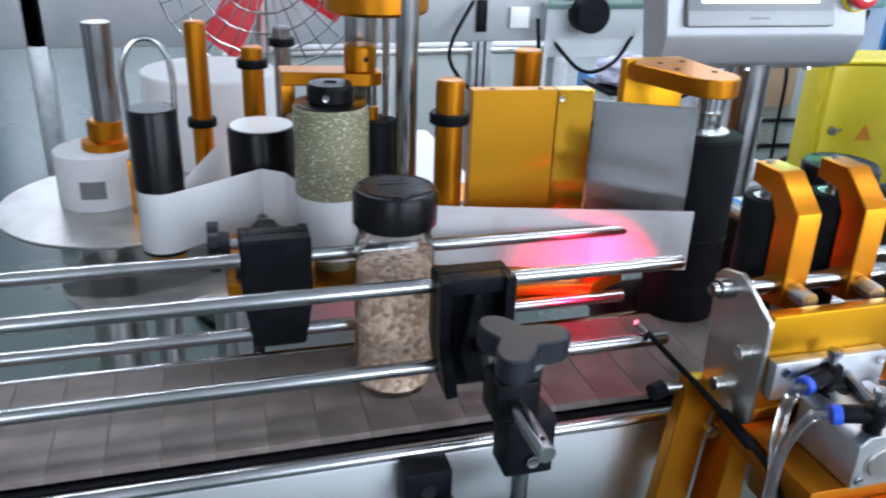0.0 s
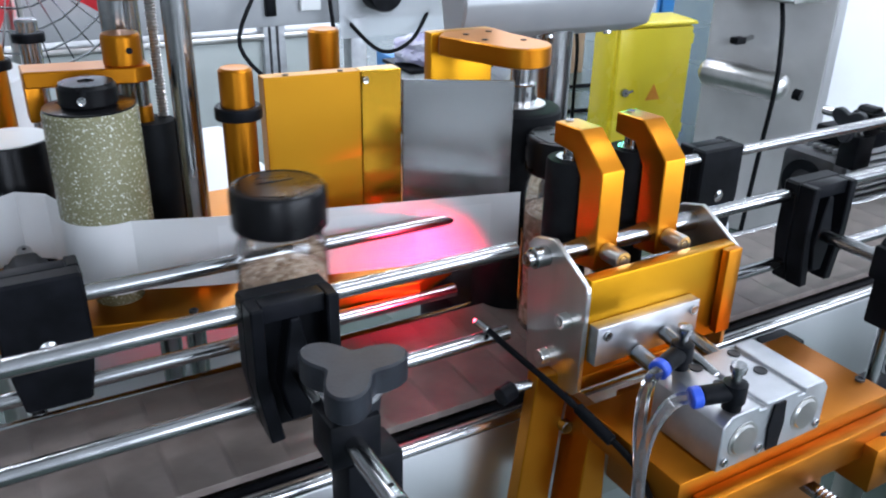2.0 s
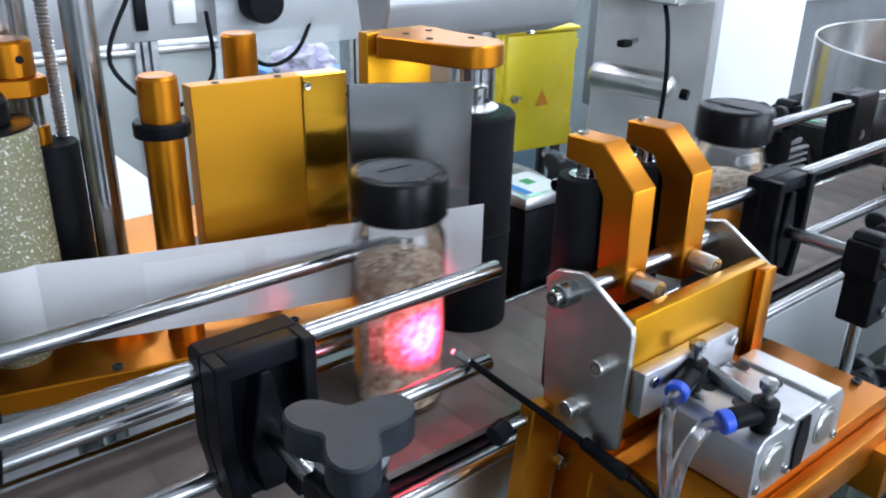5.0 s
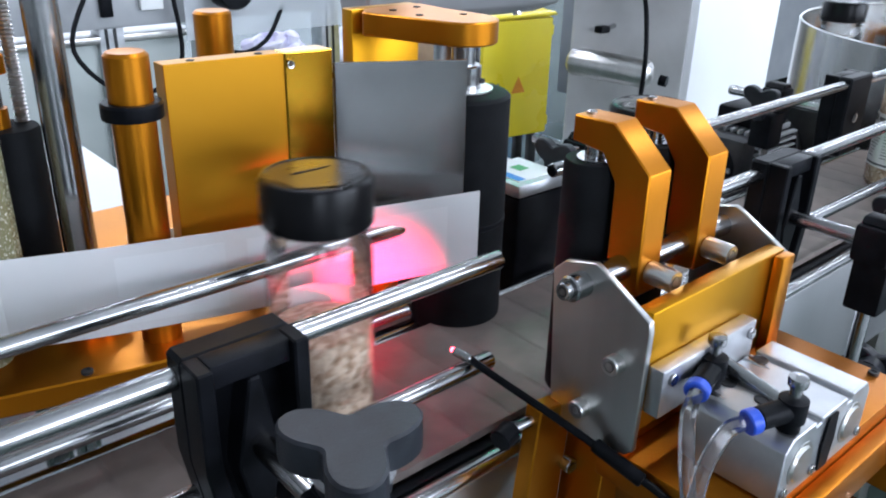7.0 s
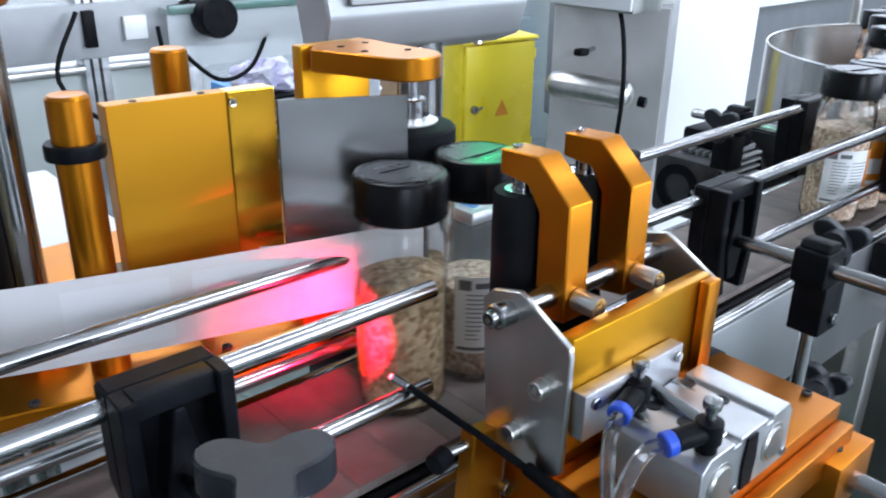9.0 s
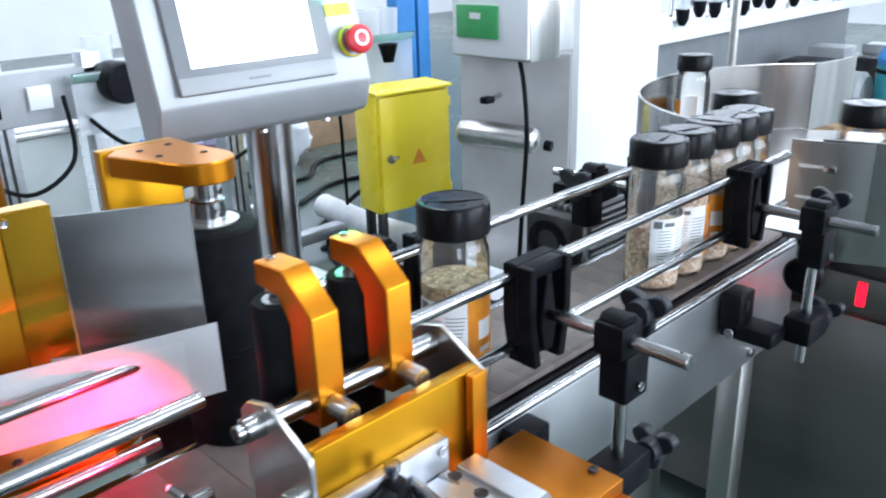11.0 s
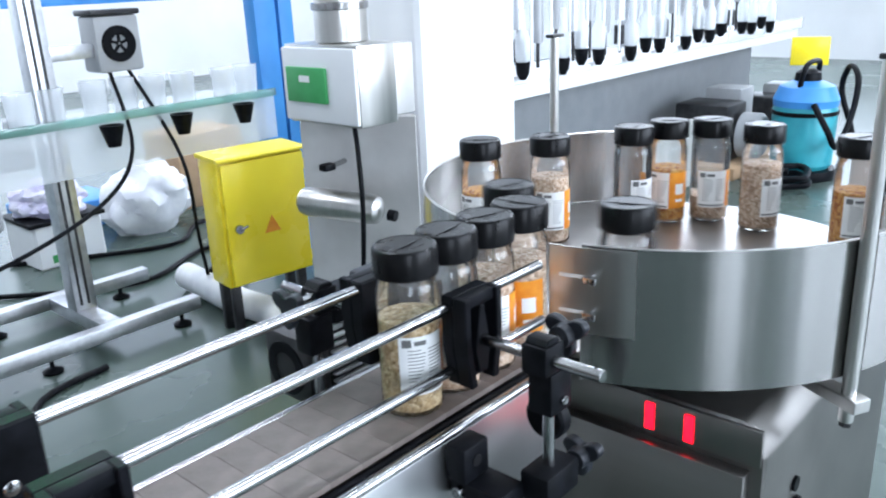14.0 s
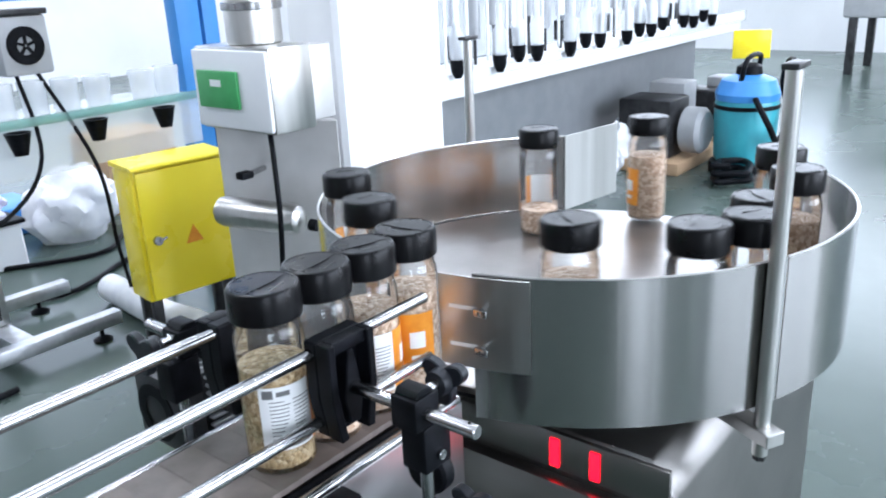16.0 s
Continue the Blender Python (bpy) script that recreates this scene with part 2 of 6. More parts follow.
def seeds(name, a, b, c):
    m = material(name, b, 0.7)
    n, l = m.node_tree.nodes, m.node_tree.links
    co, vo, ramp, bp = n.new("ShaderNodeTexCoord"), n.new("ShaderNodeTexVoronoi"), n.new("ShaderNodeValToRGB"), n.new("ShaderNodeBump")
    vo.inputs["Scale"].default_value = 250
    l.new(co.outputs["Object"], vo.inputs["Vector"])
    sep = n.new("ShaderNodeSeparateColor")
    l.new(vo.outputs["Color"], sep.inputs[0])
    ramp.color_ramp.elements[0].color, ramp.color_ramp.elements[1].color = (*a, 1), (*c, 1)
    mid = ramp.color_ramp.elements.new(0.5)
    mid.color = (*b, 1)
    l.new(sep.outputs[0], ramp.inputs[0])
    l.new(ramp.outputs[0], n["Principled BSDF"].inputs["Base Color"])
    bp.inputs["Strength"].default_value, bp.inputs["Distance"].default_value, bp.invert = 0.9, 0.002, True
    l.new(vo.outputs["Distance"], bp.inputs["Height"])
    l.new(bp.outputs[0], n["Principled BSDF"].inputs["Normal"])
    return m


SEED_TAN = seeds("tan_seeds", (0.34, 0.21, 0.13), (0.60, 0.43, 0.31), (0.80, 0.66, 0.52))
SEED_GREEN = seeds("brown_herbs", (0.26, 0.17, 0.08), (0.52, 0.37, 0.20), (0.70, 0.56, 0.36))
SEED_RED = seeds("orange_flakes", (0.25, 0.06, 0.02), (0.55, 0.24, 0.05), (0.70, 0.42, 0.14))

# ---- mesh helpers ----


def thing(name, x, y, z, label, category, group=""):
    ob = new(name)
    ob.location = (x, y, z)
    return tagged(ob, label, category, group)


def root_of(ob):
    while ob.parent:
        ob = ob.parent
    return ob


def part(name, bm, mat, parent, label="", smooth=30):
    """Links a bmesh, given in world coordinates, as one mesh under a thing or part that is not yet turned."""
    me = bpy.data.meshes.new(name)
    bm.transform(Matrix.Translation(-Vector(root_of(parent).location)))
    bm.to_mesh(me)
    bm.free()
    me.materials.append(mat)
    if smooth:
        shade_auto(me, smooth)
    ob = new(name, me)
    ob.parent = parent
    if label:
        ob["label"] = label
    return ob


def solo(name, bm, mat, label, category="", kind="", smooth=30):
    me = bpy.data.meshes.new(name)
    bm.to_mesh(me)
    bm.free()
    me.materials.append(mat)
    if smooth:
        shade_auto(me, smooth)
    return tagged(new(name, me), label, category, "", kind)


def shade_auto(me, degrees):
    limit = math.cos(radians(degrees))
    bm = bmesh.new()
    bm.from_mesh(me)
    for f in bm.faces:
        f.smooth = True
    for e in bm.edges:
        if len(e.link_faces) == 2 and e.link_faces[0].normal.dot(e.link_faces[1].normal) < limit:
            e.smooth = False
    bm.to_mesh(me)
    bm.free()


def box(x0, x1, y0, y1, z0, z1, bevel=0.001, bm=None):
    own = bmesh.new()
    bmesh.ops.create_cube(own, size=1, matrix=Matrix.Translation(((x0 + x1) / 2, (y0 + y1) / 2, (z0 + z1) / 2)) @ Matrix.Diagonal((x1 - x0, y1 - y0, z1 - z0, 1)))
    if bevel:
        bmesh.ops.bevel(own, geom=own.edges[:], offset=bevel, segments=2, profile=0.5, affect="EDGES")
    return merge(bm, own)


def merge(bm, own):
    if bm is None:
        return own
    me = bpy.data.meshes.new("tmp")
    own.to_mesh(me)
    own.free()
    bm.from_mesh(me)
    bpy.data.meshes.remove(me)
    return bm


def lathe(profile, x, y, axis="z", at=0.0, seg=32, bm=None):
    """A turned body: profile of (radius, height) round the z axis at (x, y); or lying along 'x' or 'y' through (at, x, y)."""
    own = bmesh.new()
    rings = []
    for r, h in profile:
        if r < 1e-6:
            rings.append([own.verts.new((0, 0, h))])
        else:
            rings.append([own.verts.new((r * math.cos(2 * math.pi * k / seg), r * math.sin(2 * math.pi * k / seg), h)) for k in range(seg)])
    for a, b in zip(rings, rings[1:]):
        for k in range(seg):
            j = (k + 1) % seg
            if len(a) == 1 and len(b) > 1:
                own.faces.new((a[0], b[j], b[k]))
            elif len(b) == 1 and len(a) > 1:
                own.faces.new((a[k], a[j], b[0]))
            elif len(a) > 1:
                own.faces.new((a[k], a[j], b[j], b[k]))
    bmesh.ops.recalc_face_normals(own, faces=own.faces[:])
    if axis == "z":
        own.transform(Matrix.Translation((x, y, at)))
    elif axis == "x":      # heights run along +x, through y=x, z=y
        own.transform(Matrix.Translation((at, x, y)) @ Matrix.Rotation(radians(90), 4, "Y"))
    else:                  # heights run along +y, through x=x, z=y
        own.transform(Matrix.Translation((x, at, y)) @ Matrix.Rotation(radians(-90), 4, "X"))
    return merge(bm, own)


def rod(p, q, r, seg=16, bevel=0.0008, bm=None):
    """A round bar from p to q with softened ends."""
    p, q = Vector(p), Vector(q)
    length = (q - p).length
    own = bmesh.new()
    b = min(bevel, r * 0.5)
    prof = [(0, 0), (r - b, 0), (r, b), (r, length - b), (r - b, length), (0, length)]
    own = lathe(prof, 0, 0, "z", 0, seg)
    own.transform(Matrix.Translation(p) @ (q - p).to_track_quat("Z", "Y").to_matrix().to_4x4())
    return merge(bm, own)


def prism(points, lo, hi, axis="x", bevel=0.0008, bm=None):
    """A flat outline pushed out along an axis. axis x: points are (y, z); y: (x, z); z: (x, y)."""
    own = bmesh.new()

    def at(p, h):
        return {"x": (h, p[0], p[1]), "y": (p[0], h, p[1]), "z": (p[0], p[1], h)}[axis]
    f = own.faces.new([own.verts.new(at(p, lo)) for p in points])
    ret = bmesh.ops.extrude_face_region(own, geom=[f])
    d = Vector(at((0, 0), hi - lo))
    for v in [g for g in ret["geom"] if isinstance(g, bmesh.types.BMVert)]:
        v.co += d
    bmesh.ops.recalc_face_normals(own, faces=own.faces[:])
    if bevel:
        bmesh.ops.bevel(own, geom=[e for e in own.edges if e.calc_face_angle(0) > 0.5], offset=bevel, segments=1, affect="EDGES")
    return merge(bm, own)


def pipe(points, r, seg=8, steps=6, bm=None):
    """A round cord through the given points, smoothed."""
    pts = [Vector(p) for p in points]
    path = []
    for i in range(len(pts) - 1):
        a, b, c, d = pts[max(i - 1, 0)], pts[i], pts[i + 1], pts[min(i + 2, len(pts) - 1)]
        for k in range(steps):
            t = k / steps
            path.append(0.5 * ((2 * b) + (c - a) * t + (2 * a - 5 * b + 4 * c - d) * t * t + (3 * b - a - 3 * c + d) * t ** 3))
    path.append(pts[-1])
    own = bmesh.new()
    rings = []
    up = Vector((0.13, 0.21, 0.97))
    for i, p in enumerate(path):
        tang = (path[min(i + 1, len(path) - 1)] - path[max(i - 1, 0)]).normalized()
        side = tang.cross(up).normalized()
        up = side.cross(tang)
        rings.append([own.verts.new(p + r * (math.cos(2 * math.pi * k / seg) * side + math.sin(2 * math.pi * k / seg) * up)) for k in range(seg)])
    for a, b in zip(rings, rings[1:]):
        for k in range(seg):
            own.faces.new((a[k], a[(k + 1) % seg], b[(k + 1) % seg], b[k]))
    own.faces.new(rings[0][::-1])
    own.faces.new(rings[-1])
    bmesh.ops.recalc_face_normals(own, faces=own.faces[:])
    return merge(bm, own)


def ribbon(points, z0, z1, thick=0.0006, bm=None):
    """An upright band along a plan line of (x, y)."""
    own = bmesh.new()
    n = len(points)
    rows = []
    for i, p in enumerate(points):
        a, b = Vector(points[max(i - 1, 0)]), Vector(points[min(i + 1, n - 1)])
        t = (b - a).normalized()
        nrm = Vector((-t.y, t.x)) * thick
        rows.append([own.verts.new(v) for v in ((p[0], p[1], z0), (p[0], p[1], z1), (p[0] + nrm.x, p[1] + nrm.y, z1), (p[0] + nrm.x, p[1] + nrm.y, z0))])
    for a, b in zip(rows, rows[1:]):
        for k in range(4):
            own.faces.new((a[k], a[(k + 1) % 4], b[(k + 1) % 4], b[k]))
    own.faces.new(rows[0])
    own.faces.new(rows[-1])
    bmesh.ops.recalc_face_normals(own, faces=own.faces[:])
    return merge(bm, own)


def arc(cx, cy, r, a0, a1, n=12):
    return [(cx + r * math.cos(radians(a0 + (a1 - a0) * k / n)), cy + r * math.sin(radians(a0 + (a1 - a0) * k / n))) for k in range(n + 1)]


def hexbolt(x, y, z, r, h, axis="y", bm=None):
    """A socket screw head standing out by h along -axis for y and +axis for z."""
    if axis == "y":
        own = lathe([(0, 0), (r * 0.45, 0), (r * 0.45, h * 0.5), (r * 0.5, h * 0.5), (r * 0.55, 0.0002), (r * 0.92, 0), (r, h * 0.1), (r, h), (0, h)], x, z, "y", y - h, 16)
    elif axis == "x":
        own = lathe([(0, 0), (r * 0.45, 0), (r * 0.45, h * 0.5), (r * 0.55, h * 0.5), (r * 0.6, 0.0002), (r * 0.92, 0), (r, h * 0.1), (r, h), (0, h)], y, z, "x", x - h, 16)
    else:
        own = lathe([(0, 0), (r, 0), (r, h * 0.9), (r * 0.9, h), (r * 0.55, h), (r * 0.5, h * 0.5), (0, h * 0.5)], x, y, "z", z, 16)
    return merge(bm, own)

# ---- the hall ----
def hall():
    bm = box(-7, 9.5, -5, 8.5, FLOOR - 0.2, FLOOR, 0)
    solo("floor", bm, FLOORMAT, "grey-green epoxy-painted factory floor, slightly glossy", "floor", "structure")
    bm = box(-7, 9.5, -5, 8.5, 4.2, 4.35, 0)
    solo("ceiling", bm, WALLMAT, "plain white factory ceiling", "ceiling", "structure")
    bm = box(-7, 9.5, -5.2, -5, FLOOR, 1.0, 0)
    box(-7, 9.5, -5.2, -5, 3.7, 4.2, 0, bm)
    for xa, xb in ((-7, -3.1), (-1.5, 0.4), (3.2, 3.7), (6.8, 9.5)):
        box(xa, xb, -5.2, -5, 1.0, 3.7, 0, bm)
    solo("wall_south", bm, WALLMAT, "white wall with two wide windows and a narrow one", "wall", "structure")
    solo("wall_west", box(-7.2, -7, -5, 8.5, FLOOR, 4.2, 0), WALLMAT, "plain white plastered wall", "wall", "structure")
    # the north and east walls have a band of windows
    bm = box(-7, 9.5, 8.5, 8.7, FLOOR, 1.15, 0)
    box(-7, 9.5, 8.5, 8.7, 3.7, 4.2, 0, bm)
    for x in (-7, -3.6, -0.2, 3.2, 6.6, 9.2):
        box(x, x + 0.5, 8.5, 8.7, 1.15, 3.7, 0, bm)
    wn_ = solo("wall_north", bm, WALLMAT, "white wall with a band of large windows", "wall", "structure")
    bm = box(9.5, 9.7, -5, 8.5, FLOOR, 1.15, 0)
    box(9.5, 9.7, -5, 8.5, 3.7, 4.2, 0, bm)
    for y in (-5, -1.9, 1.3, 4.6, 8.0):
        box(9.5, 9.7, y, y + 0.5, 1.15, 3.7, 0, bm)
    solo("wall_east", bm, WALLMAT, "white wall with a band of large windows", "wall", "structure")
    k = 1
    for x in (-3.1, 0.3, 3.7, 7.1):
        w = tagged(new("window_%d" % k), "tall blue-framed factory window with bright daylight", "window", "", "structure")
        w.location = (x, 8.55, 1.15)
        k += 1
        width = 2.9 if x < 7 else 2.1
        bm = box(x, x + width, 8.5, 8.62, 1.15, 1.25, 0.004)
        box(x, x + width, 8.5, 8.62, 3.6, 3.7, 0.004, bm)
        for q in (0, 0.33, 0.66, 1):
            box(x + q * (width - 0.09), x + q * (width - 0.09) + 0.09, 8.5, 8.62, 1.25, 3.6, 0.004, bm)
        part("window_frame", bm, BLUE, w)
    for y in (-1.4, 1.8, 5.1):
        w = tagged(new("window_%d" % k), "tall white-framed factory window with bright daylight", "window", "", "structure")
        w.location = (9.55, y, 1.15)
        k += 1
        bm = box(9.5, 9.62, y, y + 2.7, 1.15, 1.25, 0.004)
        box(9.5, 9.62, y, y + 2.7, 3.6, 3.7, 0.004, bm)
        for q in (0, 0.5, 1):
            box(9.5, 9.62, y + q * 2.62, y + q * 2.62 + 0.08, 1.25, 3.6, 0.004, bm)
        part("window_frame", bm, WHITE, w)
    # tube lamps under the ceiling
    first = None
    for lx, ly in TUBES:
        if first is None:
            first = thing("ceiling_light", lx, ly, 3.95, "long white twin-tube ceiling lamp, lit", "ceiling light", "ceiling lamps")
            part("housing", box(lx - 0.8, lx + 0.8, ly - 0.1, ly + 0.1, 3.99, 4.2, 0.01), WHITE, first)
            for d in (-0.05, 0.05):
                part("tube", rod((lx - 0.75, ly + d, 3.965), (lx + 0.75, ly + d, 3.965), 0.013), TUBEGLOW, first, "lit fluorescent tube")
        else:
            copy_thing(first, pose(lx, ly, 3.95))


hall()

# ---- white pillar and the machines behind ----
bm = prism([(1.90, 1.395), (2.17, 1.30), (2.266, 1.573), (1.996, 1.668)], FLOOR, 4.2, "z", 0.012)
solo("pillar", bm, WHITE, "plain white square pillar of the hall", "pillar", "structure")


def yellow_box():
    t = thing("electrical_box", 0, 0, FLOOR, "bright yellow steel electrical box with a small lock on legs", "electrical box")
    part("body", box(0.0, 0.274, 0.016, 0.13, 0.455, 0.822, 0.006), YELLOW, t)
    door = part("door", box(0.008, 0.268, 0.0, 0.0158, 0.462, 0.818, 0.004), YELLOW, t)
    hood = prism([(-0.004, 0.824), (-0.004, 0.829), (0.004, 0.834), (0.134, 0.838), (0.134, 0.824)], -0.004, 0.278, "x", 0.001)
    part("rain_hood", hood, YELLOW, t)
    lock = part("lock", lathe([(0, 0), (0.011, 0), (0.013, 0.003), (0.013, 0.012), (0, 0.012)], 0.040, 0.63, "y", -0.0122, 20), CHROME, door, "small chrome lock")
    part("lock_handle", rod((0.040, -0.014, 0.63), (0.062, -0.014, 0.637), 0.004), CHROME, lock)
    tri = prism([(0.120, 0.60), (0.172, 0.60), (0.146, 0.65)], -0.0012, -0.0002, "y", 0)
    part("warning_sign", tri, ORANGE, door, "faded orange warning triangle")
    for z in (0.50, 0.78):
        part("hinge", rod((0.2705, 0.004, z - 0.015), (0.2705, 0.004, z + 0.015), 0.004), YELLOW, door)
    for x in (0.012, 0.232):
        for y in (0.03, 0.10):
            part("leg", box(x, x + 0.028, y, y + 0.022, FLOOR, 0.4548, 0.003), DARKMETAL, t)
    t.matrix_world = pose(1.6365, 1.9142, FLOOR, 0, 0, -7.7)


yellow_box()


def filler_cabinet():
    """The steel cabinet of the machine behind, with its controller box, tank and valve."""
    t = thing("steel_cabinet", 1.85, 1.75, FLOOR, "brushed steel machine cabinet with a round lying tank", "machine cabinet")
    part("body", prism([(1.725, 1.655), (1.885, 1.395), (1.955, 1.60), (1.80, 1.70)], FLOOR, 0.961, "z", 0.004), CABSTEEL, t)
    tank_bm = lathe([(0, 0), (0.022, 0.003), (0.033, 0.013), (0.037, 0.028), (0.037, 0.206), (0.033, 0.223), (0.022, 0.232), (0, 0.236)], 0, 0, "z", 0, 28)
    a, b = Vector((1.672, 1.615, 0.760)), Vector((1.750, 1.375, 0.748))
    tank_bm.transform(Matrix.Translation(a) @ (b - a).to_track_quat("Z", "Y").to_matrix().to_4x4())
    tank = part("tank", tank_bm, STEEL, t, "round lying steel tank")
    part("tank_bracket", rod((1.715, 1.495, 0.728), (1.815, 1.535, 0.70), 0.008), STEEL, tank)
    part("outlet", rod((1.750, 1.375, 0.740), (1.756, 1.356, 0.738), 0.014), BLACK, tank)
    part("valve", box(1.690, 1.725, 1.525, 1.552, 0.838, 0.856, 0.004), BLACK, t, "small black valve")
    part("valve_stem", rod((1.725, 1.54, 0.846), (1.795, 1.565, 0.846), 0.007), CHROME, t)
    c = thing("controller_box", 1.74, 1.48, 0.975, "pale steel controller box with a green panel", "control box")
    part("housing", box(1.672, 1.79, 1.362, 1.618, 0.962, 1.146, 0.004), STEEL, c)
    part("rear_housing", box(1.791, 1.86, 1.372, 1.60, 0.975, 1.14, 0.004), CABSTEEL, c)
    part("door", box(1.6605, 1.6715, 1.362, 1.618, 0.968, 1.14, 0.005), WHITE, c, "pale grey door with a raised edge")
    g = part("colour_plate", box(1.651, 1.6603, 1.455, 1.595, 1.014, 1.096, 0.003), GREENPANEL, c, "green control panel")
    part("readout", box(1.6495, 1.6505, 1.508, 1.545, 1.062, 1.077, 0), LABELWHITE, g)
    part("cable", pipe([(1.70, 1.42, 0.962), (1.67, 1.38, 0.9), (1.645, 1.35, 0.78), (1.63, 1.35, 0.6), (1.62, 1.36, FLOOR + 0.01)], 0.006), BLACK, c)
    s = thing("steel_hopper", 1.85, 1.83, 1.0, "round brushed steel hopper standing on the controller box", "hopper")
    part("drum", lathe([(0, 0), (0.058, 0), (0.062, 0.004), (0.062, 0.35), (0.058, 0.36), (0, 0.36)], 1.745, 1.49, "z", 1.1468, 36), STEEL, s)
    part("ring", lathe([(0.0625, 0), (0.067, 0.002), (0.067, 0.016), (0.0625, 0.018)], 1.745, 1.49, "z", 1.22, 36), CHROME, s)


filler_cabinet()


def filling_line():
    """The long white filling machine in the distance with its row of cups and clear vessels."""
    t = thing("filling_machine", 4.0, 1.9, FLOOR, "long white filling machine with clear vessels over black cups", "machine")
    part("trough", box(2.45, 5.6, 1.772, 2.05, 0.845, 0.925, 0.01), WHITE, t)
    part("rail", box(2.45, 5.6, 1.755, 1.7715, 0.905, 0.935, 0.004), WHITE, t)
    part("glass_edge", box(4.55, 5.6, 1.745, 1.7545, 0.90, 0.96, 0.002), FROST, t)
    # dark grey put in for the shade and clutter under the trough
    part("base", box(2.6, 5.5, 2.0, 2.45, FLOOR + 0.08, 0.844, 0.01), HMIGREY, t)
    part("back_panel", box(2.5, 5.5, 2.06, 2.09, 0.926, 1.32, 0.004), FROST, t)
    for i in range(19):
        x = 2.78 + i * 0.125
        high = (0.0, 0.02, -0.01, 0.012)[i % 4]
        if i not in (1, 5, 9, 14):
            cup = part("cup", lathe([(0, 0), (0.012, 0), (0.023, 0.022), (0.027, 0.062), (0.022, 0.062), (0.018, 0.022), (0, 0.01)], x, 1.727, "z", 0.925 + high, 18), BLACK, t)
            part("vessel", lathe([(0.021, 0.060), (0.027, 0.075), (0.029, 0.14), (0.013, 0.17), (0.012, 0.24)], x, 1.727, "z", 0.925 + high, 18), FROST, cup)
        part("nozzle", rod((x + 0.03, 1.80, 0.95), (x + 0.03, 1.80, 1.45), 0.006), WHITE, t)
        part("lift_rod", rod((x + 0.085, 1.90, 0.9255), (x + 0.085, 1.90, 1.45), 0.007), DARKMETAL, t)
        part("lift_cylinder", rod((x + 0.085, 1.90, 1.04 + 2 * high), (x + 0.085, 1.90, 1.30), 0.022), (GREYP, SIDESTEEL, HOUSING)[i % 3], t)
        if i % 3 == 1:
            part("valve_block", box(x - 0.02, x + 0.035, 1.83, 1.87, 0.97, 1.05, 0.004), DARKMETAL, t)
    part("top_beam", box(2.45, 5.6, 1.79, 1.95, 1.45, 1.50, 0.006), WHITE, t)
    for x in (2.6, 4.0, 5.4):
        part("post", box(x, x + 0.05, 2.0, 2.05, 0.9255, 1.45, 0.003), ALU, t)
    for x in (2.8, 4.1, 5.3):
        part("foot", rod((x, 2.2, FLOOR), (x, 2.2, FLOOR + 0.081), 0.03), BLACK, t)


filling_line()


def blue_frame():
    t = thing("blue_machine_frame", 2.23, 2.41, FLOOR, "tall blue-painted steel machine frame", "machine frame")
    for x0, x1 in ((2.15, 2.24), (2.252, 2.312)):
        part("post", box(x0, x1, 2.38, 2.44, FLOOR, 2.6, 0.004), BLUE, t)
    for z in (FLOOR + 0.15, 2.55):
        part("crossbar", box(2.2403, 2.2517, 2.39, 2.43, z, z + 0.04, 0.001), BLUE, t)


blue_frame()


def motor_unit(x, y, s=1.0):
    t = thing("pump_motor", x, y, FLOOR, "dark grey pump motor with a round end on a pale pallet", "motor")
    part("pallet", box(x - 0.3 * s, x + 0.35 * s, y - 0.25 * s, y + 0.25 * s, FLOOR, FLOOR + 0.06, 0.005), CARDBOARD, t)
    part("housing", box(x - 0.22 * s, x + 0.05 * s, y - 0.16 * s, y + 0.16 * s, FLOOR + 0.06, FLOOR + 0.40 * s, 0.015), DARKMETAL, t)
    part("round_end", lathe([(0, 0), (0.09, 0), (0.11, 0.02), (0.11, 0.10), (0, 0.10)], x - 0.05, FLOOR + 0.22 * s, "y", y - 0.262, 24), GREYP, t)
    part("control_head", box(x + 0.0505 * s, x + 0.24 * s, y - 0.12 * s, y + 0.1 * s, FLOOR + 0.06, FLOOR + 0.46 * s, 0.01), GREYP, t)


motor_unit(4.40, 1.72, 0.85)
motor_unit(4.98, 1.66, 0.75)


